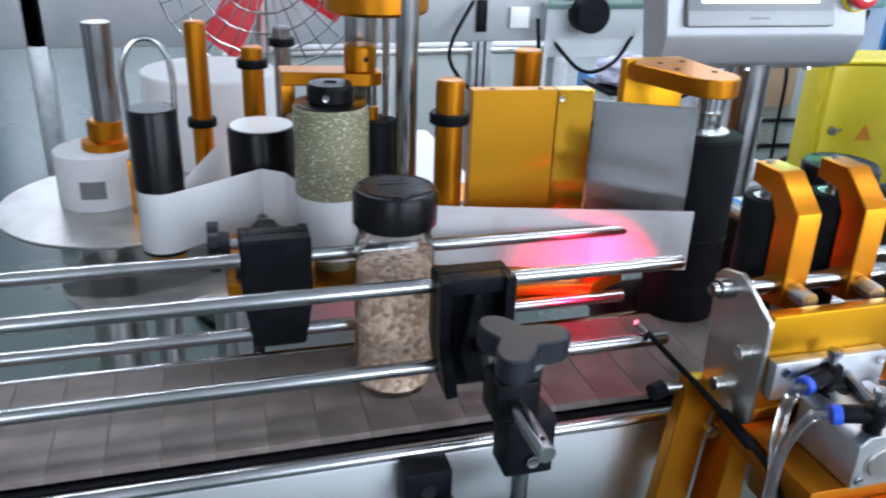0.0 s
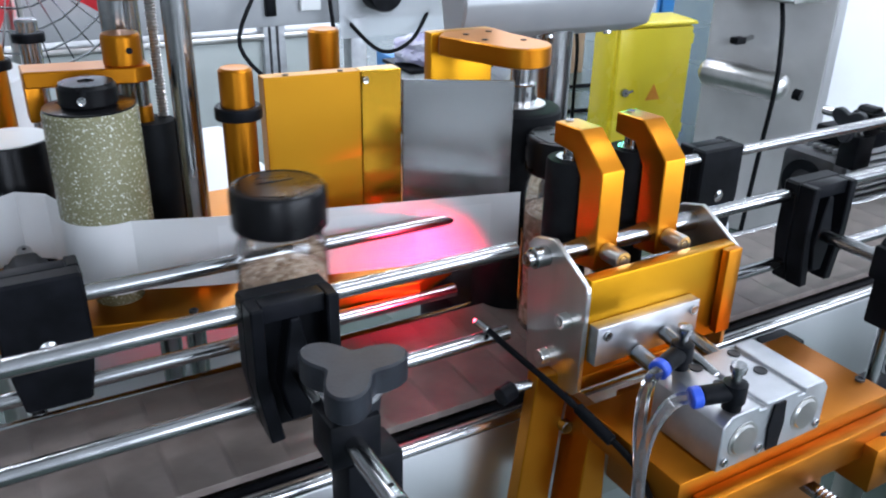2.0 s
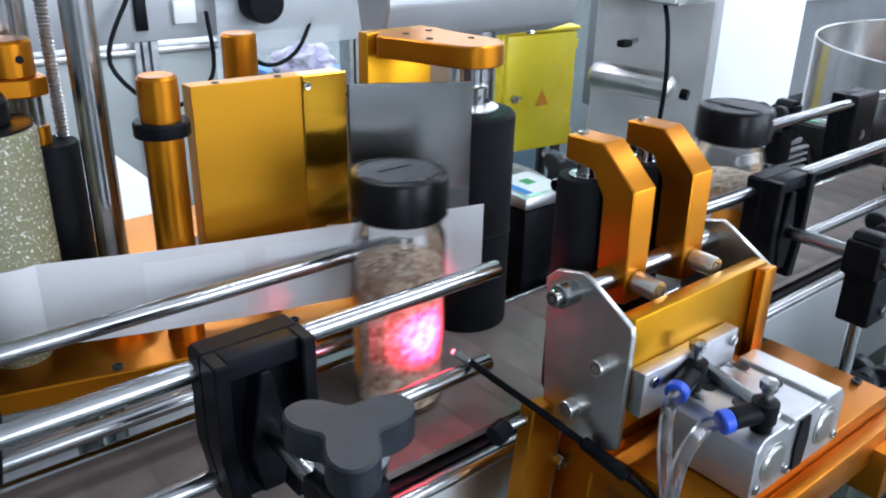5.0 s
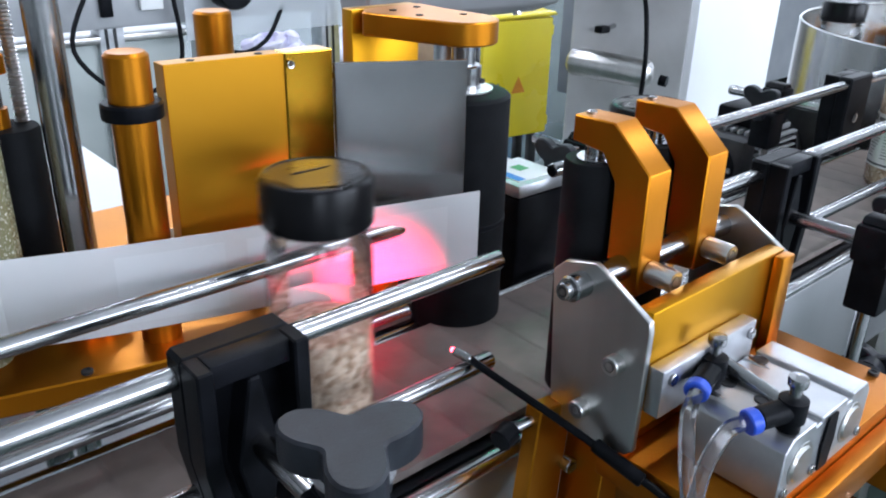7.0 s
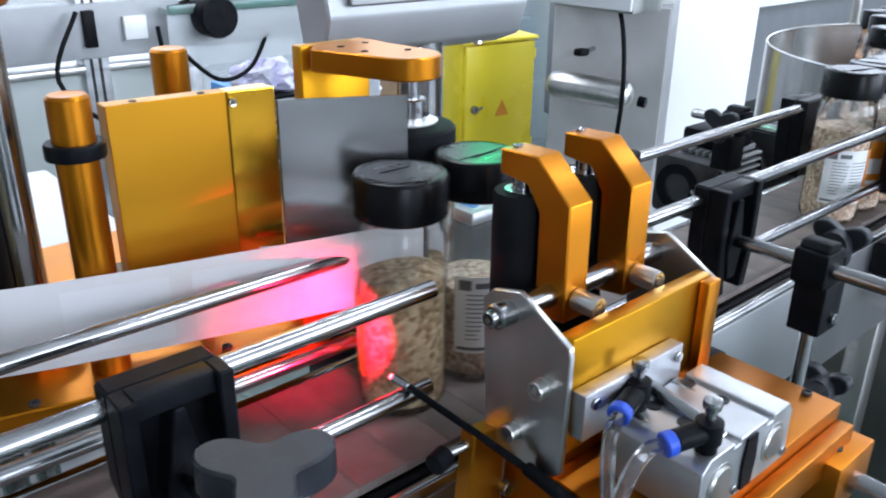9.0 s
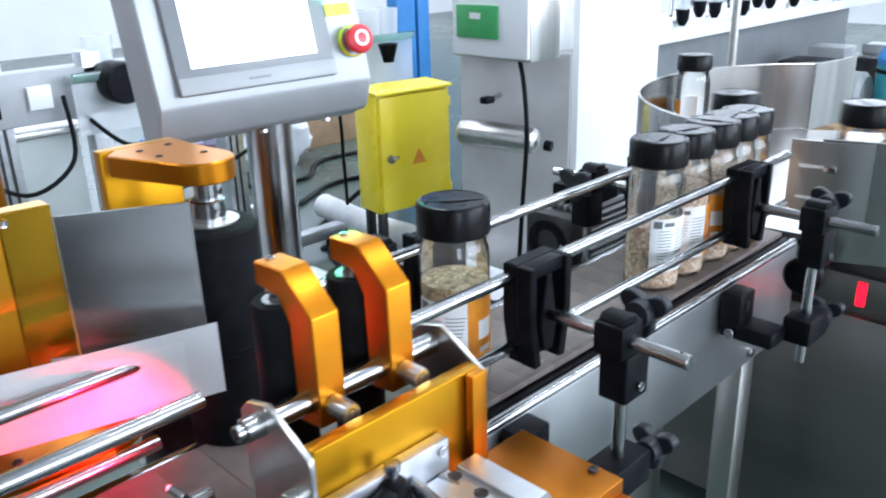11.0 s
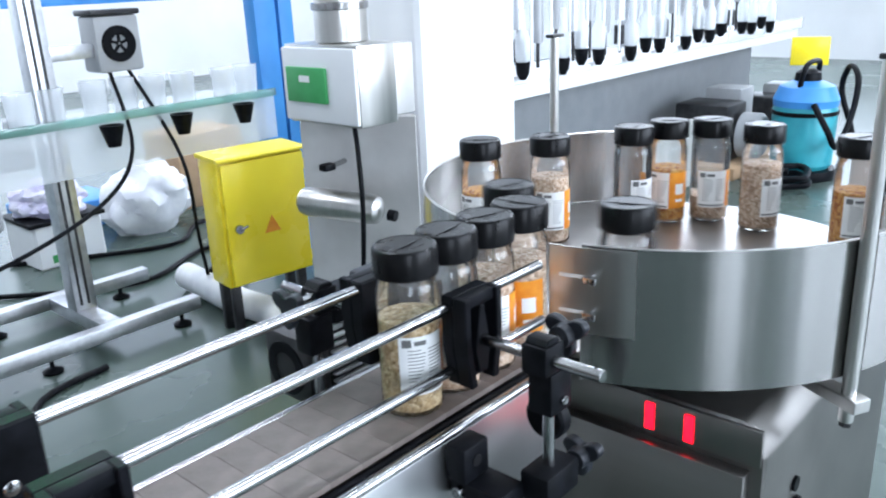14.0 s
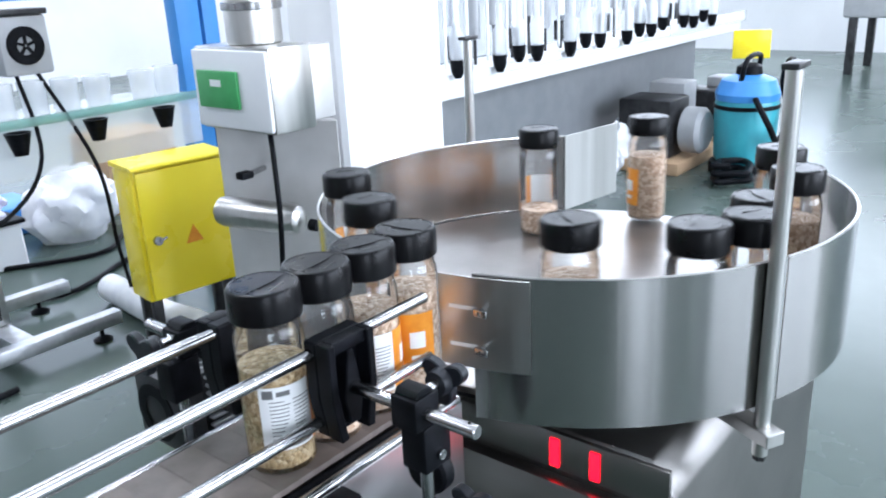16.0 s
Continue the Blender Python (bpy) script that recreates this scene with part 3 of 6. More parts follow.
def vacuum():
    x, y = 4.42, 1.30
    t = thing("vacuum_cleaner", x, y, FLOOR, "turquoise industrial vacuum cleaner with a blue head and black hose", "vacuum cleaner")
    part("base", lathe([(0, 0), (0.155, 0), (0.16, 0.02), (0.155, 0.045), (0, 0.048)], x, y, "z", FLOOR, 24), BLACK, t)
    drum = part("drum", lathe([(0, 0), (0.125, 0), (0.138, 0.02), (0.145, 0.27), (0.138, 0.29), (0, 0.29)], x, y, "z", FLOOR + 0.0485, 30), TEAL, t)
    part("drum_band", lathe([(0.1445, 0), (0.149, 0.003), (0.149, 0.018), (0.1445, 0.02)], x, y, "z", FLOOR + 0.30, 30), BLACK, drum)
    head = part("head", lathe([(0, 0), (0.142, 0), (0.146, 0.03), (0.12, 0.09), (0.06, 0.115), (0, 0.115)], x, y, "z", FLOOR + 0.339, 30), BLUE, t)
    part("motor_dome", lathe([(0, 0), (0.06, 0), (0.055, 0.035), (0.03, 0.05), (0, 0.052)], x, y, "z", FLOOR + 0.4545, 24), BLACK, head)
    part("handle", pipe([(x - 0.1, y, FLOOR + 0.43), (x - 0.09, y - 0.02, FLOOR + 0.53), (x + 0.08, y - 0.02, FLOOR + 0.53), (x + 0.1, y, FLOOR + 0.43)], 0.012), BLACK, head)
    hose = [(x - 0.13, y - 0.08, FLOOR + 0.36), (x - 0.20, y - 0.17, FLOOR + 0.26), (x - 0.12, y - 0.19, FLOOR + 0.18), (x + 0.02, y - 0.20, FLOOR + 0.30), (x + 0.10, y - 0.19, FLOOR + 0.46), (x + 0.20, y - 0.12, FLOOR + 0.50), (x + 0.25, y - 0.08, FLOOR + 0.38), (x + 0.19, y - 0.16, FLOOR + 0.20), (x + 0.05, y - 0.20, FLOOR + 0.12)]
    part("hose", pipe(hose, 0.014), BLACK, t)
    for a in (40, 160, 280):
        part("castor", lathe([(0, 0), (0.018, 0), (0.02, 0.004), (0.018, 0.012), (0, 0.012)], x + 0.15 * math.cos(radians(a)), FLOOR + 0.02, "y", y + 0.15 * math.sin(radians(a)), 14), DARKMETAL, t)
    coil = [(4.13 + (0.10 + 0.02 * math.sin(k * 1.7)) * math.cos(k * 0.55), 1.24 + (0.075 + 0.015 * math.cos(k * 2.3)) * math.sin(k * 0.55), FLOOR + 0.016 + 0.003 * k) for k in range(30)]
    solo("coiled_hose", pipe(coil, 0.015), BLACK, "coil of black ribbed hose lying on the floor", "hose")
    s = thing("yellow_sign", 4.83, 1.43, FLOOR, "small yellow notice board on a thin post", "sign")
    part("post", rod((4.83, 1.44, FLOOR), (4.83, 1.44, 0.80), 0.010), STEEL, s)
    board = box(-0.09, 0.09, -0.007, 0.007, 0.775, 0.915, 0.004)
    board.transform(Matrix.Translation((4.815, 1.432, 0)) @ Matrix.Rotation(radians(-68), 4, "Z"))
    part("board", board, YELLOW, s)


vacuum()


def profile_frame():
    """The aluminium-profile stand of the cup line behind, on levelling feet."""
    t = thing("aluminium_frame", 1.4, 2.4, FLOOR, "aluminium profile stand on black levelling feet, carrying a clear cup tray", "machine frame")

    def profile(x0, x1, y0, y1, z0, z1):
        return box(x0, x1, y0, y1, z0, z1, 0.002)
    part("base_beam", profile(0.55, 1.66, 2.14, 2.18, 0.34, 0.38), ALU, t)
    part("base_beam", profile(0.55, 1.70, 2.52, 2.56, 0.34, 0.38), ALU, t)
    part("cross_beam", profile(1.36, 1.42, 2.18, 2.52, 0.34, 0.38), ALU, t)
    part("cross_beam", profile(0.70, 0.76, 2.18, 2.52, 0.34, 0.38), ALU, t)
    for x in (1.36, 0.70):
        post = part("post", profile(x - 0.002, x + 0.062, 2.32, 2.38, 0.382, 1.36), ALU, t)
        # dark strips laid on the face paint the shade of two grooves
        for d in (0.012, 0.034):
            part("groove", box(x + d, x + d + 0.008, 2.3185, 2.3195, 0.40, 1.35, 0), DARKMETAL, post)
    for x in (0.6, 1.2, 1.6):
        for y in (2.16, 2.54):
            f = part("levelling_foot", lathe([(0, 0), (0.026, 0), (0.028, 0.006), (0.014, 0.014), (0.006, 0.016), (0.006, 0.04), (0, 0.04)], x, y, "z", FLOOR, 16), BLACK, t)
    part("tray", box(0.9, 2.1, 2.25, 2.5, 0.93, 0.945, 0.003), FROST, t)
    part("tray_edge", box(0.9, 2.1, 2.237, 2.249, 0.93, 0.955, 0.003), TRAYGLASS, t, "greenish glass edge")
    part("apron", box(0.9, 2.1, 2.252, 2.258, 0.79, 0.9295, 0.002), FROST, t, "milky plastic apron")
    for x in (1.5, 1.72, 1.94):
        part("cup", lathe([(0, 0), (0.018, 0), (0.034, 0.06), (0.028, 0.06), (0, 0.01)], x, 2.20, "z", 0.868, 16), BLACK, t)
    for x in (1.02, 1.12, 1.21, 1.3, 1.40, 1.55, 1.64, 1.72, 1.80, 1.93, 2.03):
        part("beaker", lathe([(0.0, 0.0), (0.035, 0.0), (0.04, 0.09), (0.038, 0.09), (0.033, 0.004), (0, 0.004)], x, 2.33 + 0.05 * math.sin(9 * x), "z", 0.9455, 18), FROST, t)
    drive = part("motor", box(1.565, 1.705, 2.34, 2.44, 1.055, 1.215, 0.01), GREYP, t, "grey motor with a round dark fan")
    part("motor_top", box(1.56, 1.71, 2.335, 2.445, 1.2155, 1.232, 0.004), DARKMETAL, drive)
    part("fan_ring", lathe([(0.026, 0), (0.050, 0), (0.052, 0.003), (0.052, 0.008), (0.026, 0.008)], 1.632, 1.135, "y", 2.331, 28), BLACK, drive)
    for k in range(5):
        blade = box(-0.004, 0.004, 2.333, 2.338, 0.004, 0.027, 0)
        blade.transform(Matrix.Translation((1.632, 0, 1.135)) @ Matrix.Rotation(radians(72 * k), 4, "Y"))
        part("fan_blade", blade, BLACK, drive)
    part("motor_arm", box(1.42, 1.5648, 2.36, 2.40, 1.10, 1.14, 0.003), ALU, t)
    part("cable", pipe([(1.60, 2.36, 1.056), (1.55, 2.2, 0.85), (1.40, 2.15, 0.72), (1.1, 2.15, 0.62), (0.9, 2.2, 0.6)], 0.006), BLACK, t)
    part("cable", pipe([(1.66, 2.36, 1.056), (1.70, 2.2, 0.8), (1.72, 2.2, 0.55), (1.8, 2.3, FLOOR + 0.01)], 0.006), BLACK, t)


profile_frame()


def floor_clutter():
    bag = bmesh.new()
    bmesh.ops.create_icosphere(bag, subdivisions=4, radius=1)
    for v in bag.verts:
        k = 1 + 0.22 * noise.noise(v.co * 2.1) + 0.07 * noise.noise(v.co * 6)
        v.co = Vector((v.co.x * 0.19 * k, v.co.y * 0.14 * k, max(v.co.z, -0.8) * 0.16 * k))
    bag.transform(Matrix.Translation((2.10, 3.22, FLOOR + 0.13)))
    solo("plastic_bag", bag, BAG, "crumpled white plastic bag lying on the floor", "plastic bag")
    for bx, by, bs in ((4.25, 1.93, 0.9), (3.95, 1.90, 0.75)):
        film = bmesh.new()
        bmesh.ops.create_icosphere(film, subdivisions=4, radius=1)
        for v in film.verts:
            k = 1 + 0.30 * noise.noise(v.co * 2.4 + Vector((bx, 0, 0))) + 0.12 * noise.noise(v.co * 6)
            v.co = Vector((v.co.x * 0.18 * k, v.co.y * 0.09 * k, max(v.co.z, -0.6) * 0.15 * k)) * bs
        film.transform(Matrix.Translation((bx, by - 0.08, FLOOR + 0.10 * bs)))
        solo("plastic_bag", film, BAG, "crumpled clear-white plastic wrapping on the floor", "plastic bag")
    far = thing("wrapping_machine", 8.1, 1.5, FLOOR, "distant grey steel machine on legs", "machine")
    part("body", box(7.8, 8.6, 0.6, 1.75, 0.75, 1.25, 0.02), GREYP, far)
    part("hood", prism([(0.7, 1.2505), (1.6, 1.2505), (1.45, 1.55), (0.85, 1.55)], 7.9, 8.5, "x", 0.01), CABSTEEL, far)
    part("control_panel", box(7.77, 7.799, 1.25, 1.6, 0.95, 1.18, 0.01), DARKMETAL, far)
    for lx in (7.85, 8.5):
        for ly in (0.65, 1.65):
            part("leg", box(lx, lx + 0.06, ly, ly + 0.06, FLOOR, 0.7495, 0.003), DARKMETAL, far)
    bm_ = pipe([(1.785, 2.42, FLOOR + 0.05), (1.775, 2.30, FLOOR + 0.047), (1.755, 2.08, FLOOR + 0.046), (1.76, 1.90, FLOOR + 0.046), (1.70, 1.76, FLOOR + 0.046), (1.66, 1.60, FLOOR + 0.046), (1.66, 1.46, FLOOR + 0.046)], 0.045, 14)
    solo("corrugated_duct", bm_, BAG, "white plastic air duct lying on the floor", "duct")
    for pts in ([(1.3, 2.9, 0.31), (1.7, 2.6, 0.31), (2.1, 2.75, 0.31), (2.6, 2.6, 0.31)], [(1.5, 3.2, 0.31), (2.0, 2.9, 0.31), (2.3, 3.1, 0.31), (2.9, 3.0, 0.31)],
                [(0.4, 1.9, 0.31), (0.9, 1.75, 0.31), (1.1, 2.0, 0.31), (1.3, 2.05, 0.31)], [(1.8, 2.4, 0.312), (1.75, 2.3, 0.36), (1.9, 2.3, 0.42), (2.0, 2.4, 0.312)]):
        solo("floor_cable", pipe(pts, 0.009), BLACK, "loose black cable on the floor", "cable")
    solo("cardboard_box", box(2.35, 2.70, 3.35, 3.65, FLOOR, FLOOR + 0.34, 0.004), CARDBOARD, "brown cardboard box on the floor", "box")
    solo("blue_crate", box(1.72, 2.10, 3.45, 3.75, FLOOR, FLOOR + 0.12, 0.01), BLUE, "blue plastic crate on the floor", "crate")


floor_clutter()


def white_bin():
    t = thing("storage_bin", 1.68, 3.16, FLOOR, "white plastic storage bin with a black top and green mark", "bin")
    part("body", prism([(1.55, 3.04), (1.81, 3.04), (1.815, 3.29), (1.545, 3.29)], FLOOR, FLOOR + 0.165, "z", 0.008), WHITE, t)
    part("lid", box(1.535, 1.825, 3.03, 3.30, FLOOR + 0.1655, FLOOR + 0.182, 0.004), BLACK, t, "black lid")
    part("mark", box(1.60, 1.66, 3.0375, 3.0395, FLOOR + 0.02, FLOOR + 0.05, 0), GREENPANEL, t, "green printed mark")
    wrap = bmesh.new()
    bmesh.ops.create_icosphere(wrap, subdivisions=4, radius=1)
    for v in wrap.verts:
        k = 1 + 0.32 * noise.noise(v.co * 2.2 + Vector((3, 1, 0))) + 0.14 * noise.noise(v.co * 5.5)
        v.co = Vector((v.co.x * 0.13 * k, v.co.y * 0.10 * k, max(v.co.z, -0.55) * 0.085 * k))
    wrap.transform(Matrix.Translation((1.67, 3.16, FLOOR + 0.232)))
    solo("plastic_bag", wrap, LILAC, "crumpled lilac-white plastic film on the black bin lid", "plastic bag")


white_bin()


def back_bench():
    """The pale machine bench behind the labeller with a dark guide beam and cables."""
    t = thing("machine_bench", 0.2, 2.0, FLOOR, "long pale machine bench with a grey beam over it", "bench")
    part("body", box(0.0, 0.93, 2.34, 2.75, FLOOR, 0.79, 0.01), BENCHPAINT, t)
    part("top", box(-0.02, 0.95, 2.32, 2.77, 0.791, 0.81, 0.004), STEEL, t)
    part("beam", box(-0.6, 1.32, 2.30, 2.38, 0.83, 0.965, 0.006), GREYP, t)
    for x in (-0.5, 0.955):
        part("post", box(x, x + 0.05, 2.3, 2.36, FLOOR, 1.0, 0.003), ALU, t)
    part("motor", lathe([(0, 0), (0.05, 0), (0.055, 0.01), (0.055, 0.09), (0.05, 0.1), (0, 0.1)], 1.02, 0.92, "y", 2.19, 24), BLACK, t)
    part("switch", box(0.70, 0.73, 2.285, 2.30, 0.86, 0.95, 0.003), BLACK, t)
    part("outlet", box(0.80, 0.86, 2.285, 2.30, 0.87, 0.93, 0.003), LABELWHITE, t)
    part("cable", pipe([(0.68, 2.27, 0.95), (0.60, 2.22, 0.80), (0.72, 2.2, 0.68), (0.86, 2.22, 0.74), (0.88, 2.27, 0.90)], 0.006), BLACK, t)
    part("cable", pipe([(0.92, 2.27, 0.85), (1.0, 2.2, 0.76), (1.1, 2.2, 0.78), (1.2, 2.27, 0.86)], 0.006), BLACK, t)
    f = thing("floor_fan", 0.06, 1.82, FLOOR, "standing fan with a wire cage and dark red blades", "fan")
    fx, fy, fz = 0.06, 1.72, 1.10
    part("pole", rod((fx, fy + 0.1, FLOOR), (fx, fy + 0.1, fz - 0.05), 0.016), STEEL, f)
    part("foot", lathe([(0, 0), (0.2, 0), (0.2, 0.02), (0.05, 0.04), (0, 0.04)], fx, fy + 0.1, "z", FLOOR, 28), BLACK, f)
    part("hub", lathe([(0, 0), (0.045, 0), (0.05, 0.02), (0.05, 0.12), (0, 0.12)], fx, fz, "y", fy, 24), BLACK, f)
    for r in (0.06, 0.10, 0.14, 0.18, 0.215):
        ring = [(fx + r * math.cos(a * math.pi / 12), fy - 0.01 + 0.0 * a, fz + r * math.sin(a * math.pi / 12)) for a in range(25)]
        part("cage_ring", pipe(ring, 0.0022, 6, 1), CHROME, f)
    for a in range(32):
        c, s_ = math.cos(a * math.pi / 16), math.sin(a * math.pi / 16)
        part("cage_wire", pipe([(fx + 0.05 * c, fy - 0.035, fz + 0.05 * s_), (fx + 0.14 * c, fy - 0.03, fz + 0.14 * s_), (fx + 0.215 * c, fy + 0.02, fz + 0.215 * s_)], 0.0016, 5, 2), CHROME, f)
    for a in range(4):
        bl = prism([(0.04, -0.03), (0.19, -0.055), (0.205, 0.03), (0.05, 0.035)], 0, 0.003, "y", 0)
        bl.transform(Matrix.Translation((fx, fy + 0.03, fz)) @ Matrix.Rotation(radians(90 * a + 25), 4, "Y") @ Matrix.Rotation(radians(18), 4, "X"))
        part("blade", bl, RED, f, "dark red fan blade")


back_bench()

# ---- conveyor ----


def conveyor():
    t = thing("conveyor", -0.3, 0.545, FLOOR, "steel slat-chain conveyor with brown plastic slats", "conveyor")
    x0, x1 = -1.95, 1.135
    for y0, y1, lip in ((0.459, 0.463, 0.4655), (0.625, 0.629, 0.6225)):
        part("side_panel", box(x0, x1, y0, y1, 0.728, 0.858, 0.0008), SIDEMIRROR, t)
        part("top_lip", rod((x0, lip, 0.860), (x1, lip, 0.860), 0.0062), CHROME, t)
    for y0, y1 in ((0.4722, 0.4795), (0.6085, 0.616)):
        part("wear_strip", box(x0, x1, y0, y1, 0.845, 0.8645, 0.001), BLACK, t)
    part("chain_bed", box(-1.25, 1.10, 0.4722, 0.616, 0.80, 0.844, 0), BELTMAT, t)
    for x in (-1.6, -0.65, 0.22, 1.02):
        for y in (0.466, 0.59):
            leg = part("leg", box(x, x + 0.035, y, y + 0.032, FLOOR + 0.04, 0.739, 0.002), STEEL, t)
            part("foot", lathe([(0, 0), (0.028, 0), (0.03, 0.006), (0.01, 0.016), (0.008, 0.04), (0, 0.04)], x + 0.017, y + 0.016, "z", FLOOR, 16), BLACK, leg)
    for x in (0.62, 1.02, 1.11, 0.16, -0.3):
        part("bolt", hexbolt(x, 0.459, 0.742, 0.006, 0.005), CHROME, t)
    return t


CONVEYOR = conveyor()


# ---- guide rails and their brackets ----
def guide_rail(y, rows, label):
    t = thing("guide_rail", rows[0][0], y, rows[0][2], label, "guide rail", "guide rails along the conveyor")
    for xa, xb, z in rows:
        r = part("rod", rod((xa, y, z), (xb, y, z), 0.0056, 20), CHROME, t)
        for xe in (xa, xb):
            part("end_cap", lathe([(0, 0), (0.0044, 0), (0.0044, 0.0008), (0, 0.0008)], y, z, "x", xe - 0.0006, 12), BLACK, r)


guide_rail(0.478, [(-1.3, 0.279, 0.993), (-1.3, 0.276, 0.926)], "pair of polished steel guide rods before the labelling station")
guide_rail(0.573, [(-1.3, 0.297, 0.981), (-1.3, 0.287, 0.915)], "pair of polished steel guide rods behind the bottles")
guide_rail(0.4725, [(0.425, 1.10, 0.987), (0.425, 1.105, 0.921)], "pair of polished steel guide rods after the labelling station")
guide_rail(0.573, [(0.43, 1.13, 0.990)], "polished steel guide rod behind the labelled bottles")


def star_knob(cx, cy, cz, axis, r, h):
    """A three-lobed clamping knob whose stem runs along an axis."""
    pts = []
    for k in range(48):
        a = 2 * math.pi * k / 48
        rr = r * (0.72 + 0.28 * math.cos(3 * a))
        pts.append((rr * math.cos(a), rr * math.sin(a)))
    bm_ = prism(pts, 0, h, "z", 0.0012)
    lathe([(0, -h * 0.9), (r * 0.45, -h * 0.9), (r * 0.5, 0), (0, 0)], 0, 0, "z", 0, 20, bm_)
    turn = {"x": Matrix.Rotation(radians(90), 4, "Y"), "y": Matrix.Rotation(radians(90), 4, "X"), "z": Matrix.Identity(4)}[axis]
    bm_.transform(Matrix.Translation((cx, cy, cz)) @ turn)
    return bm_


def hexless(x, z, y):
    """A low domed screw head standing out along +y."""
    return lathe([(0, 0), (0.0062, 0), (0.0062, 0.0008), (0.0045, 0.0018), (0, 0.002)], x, z, "y", y, 18)


def rail_bracket(x, y_in, z_top, z_low, big_knob=False):
    """Holder block on the rails, cross rod, clamp, upright rod and its clamp on the conveyor's flank. Faces -y."""
    t = thing("rail_bracket", x, y_in - 0.06, 0.80, "black plastic rail holder on a steel rod with clamps", "bracket", "rail brackets")
    w, z0, z1 = 0.0275, z_low - 0.016, z_top + 0.012
    ya, yb = y_in - 0.024, y_in + 0.008
    zc = (z0 + z1) / 2
    # holder: a tapered block with a raised rim and a middle web
    hold = part("holder", prism([(x - w, z1), (x + w, z1), (x + w, zc - 0.005), (x + w * 0.75, z0), (x - w * 0.75, z0), (x - w, zc - 0.005)], y_in - 0.008, yb, "y", 0.002), BLACK, t)
    for s in (-1, 1):
        bm_ = prism([(x + s * w, z1), (x + s * (w - 0.008), z1), (x + s * (w - 0.008), zc), (x + s * (w * 0.75 - 0.009), z0 + 0.001), (x + s * w * 0.75, z0), (x + s * w, zc - 0.005)], ya, y_in - 0.0075, "y", 0.001)
        part("rim", bm_, BLACK, hold)
    part("top_rim", box(x - w + 0.008, x + w - 0.008, ya + 0.004, y_in - 0.0075, z1 - 0.012, z1, 0.001), BLACK, hold)
    part("web", prism([(x - 0.003, z1 - 0.012), (x + 0.003, z1 - 0.012), (x + 0.011, zc - 0.01), (x + 0.006, z0 + 0.012), (x - 0.006, z0 + 0.012), (x - 0.011, zc - 0.01)], ya + 0.002, y_in - 0.0075, "y", 0.001), BLACK, hold)
    zr = zc
    part("holder_screw", hexless(x, zc - 0.002, yb), CHROME, hold)
    cross = part("cross_rod", rod((x, y_in - 0.155, zr), (x, y_in - 0.012, zr), 0.006, 20), CHROME, t)
    # black plug drawn for the dark of a drilled hole
    part("pin_hole", lathe([(0, 0), (0.0016, 0), (0.0016, 0.0125), (0, 0.0125)], x, y_in - 0.147, "z", zr - 0.00625, 10), BLACK, cross)
    yc = y_in - 0.090
    # clamp: cross rod at x, upright rod at x + 0.016
    cl = part("clamp", box(x - 0.0135, x + 0.0165, yc - 0.014, yc + 0.014, zr - 0.014, zr + 0.015, 0.0025), BLACK, t)
    part("clamp_cheek", box(x - 0.004, x + 0.030, yc - 0.0135, yc + 0.0135, zr - 0.058, zr - 0.0145, 0.0025), BLACK, cl)
    part("clamp_ear", prism([(x - 0.010, zr + 0.0152), (x - 0.006, zr + 0.021), (x + 0.008, zr + 0.021), (x + 0.013, zr + 0.0152)], yc - 0.012, yc + 0.012, "y", 0.001), BLACK, cl)
    if big_knob:
        kb = star_knob(x + 0.007, yc + 0.004, zr + 0.022, "z", 0.033, 0.017)
        k = part("star_knob", kb, KNOB, t, "slate-grey three-lobed clamping knob")
        part("knob_ring", lathe([(0.0150, 0), (0.0172, 0.0005), (0.0172, 0.002), (0.0150, 0.0025)], x + 0.007, yc + 0.004, "z", zr + 0.0212, 24), ALU, k)
    else:
        k = part("star_knob", star_knob(x + 0.042, yc + 0.004, zr + 0.006, "x", 0.025, 0.010), KNOB, t)
        part("stem", rod((x + 0.0165, yc + 0.004, zr + 0.006), (x + 0.042, yc + 0.004, zr + 0.006), 0.005), CHROME, k)
    part("screw", hexbolt(x + 0.014, yc - 0.0135, zr - 0.045, 0.0045, 0.004), CHROME, cl)
    up = part("upright_rod", rod((x + 0.014, yc + 0.002, 0.768), (x + 0.014, yc + 0.002, zr + 0.012), 0.0058, 20), CHROME, t)
    # lower clamp on the conveyor flank
    low = part("lower_clamp", box(x - 0.012, x + 0.042, yc - 0.015, yc + 0.018, 0.800, 0.832, 0.003), BLACK, t)
    part("flank_block", box(x - 0.055, x - 0.018, y_in - 0.040, y_in - 0.014, 0.822, 0.860, 0.003), BLACK, t)
    part("flank_arm", box(x - 0.050, x - 0.012, yc + 0.012, y_in - 0.014, 0.802, 0.8215, 0.003), BLACK, t)
    # dark disc on the block's face paints the shade in its hole
    part("block_hole", lathe([(0, 0), (0.006, 0), (0.006, 0.003), (0, 0.003)], x - 0.037, 0.843, "y", y_in - 0.0415, 16), DARKMETAL, t)
    part("lock_screw", hexbolt(x - 0.0505, y_in - 0.03, 0.812, 0.006, 0.008, "x"), CHROME, low)
    k2 = part("star_knob", star_knob(x + 0.07, yc + 0.002, 0.812, "x", 0.024, 0.012), KNOB, t)
    part("stem", rod((x + 0.04, yc + 0.002, 0.812), (x + 0.07, yc + 0.002, 0.812), 0.006), BLACK, k2)
    return t


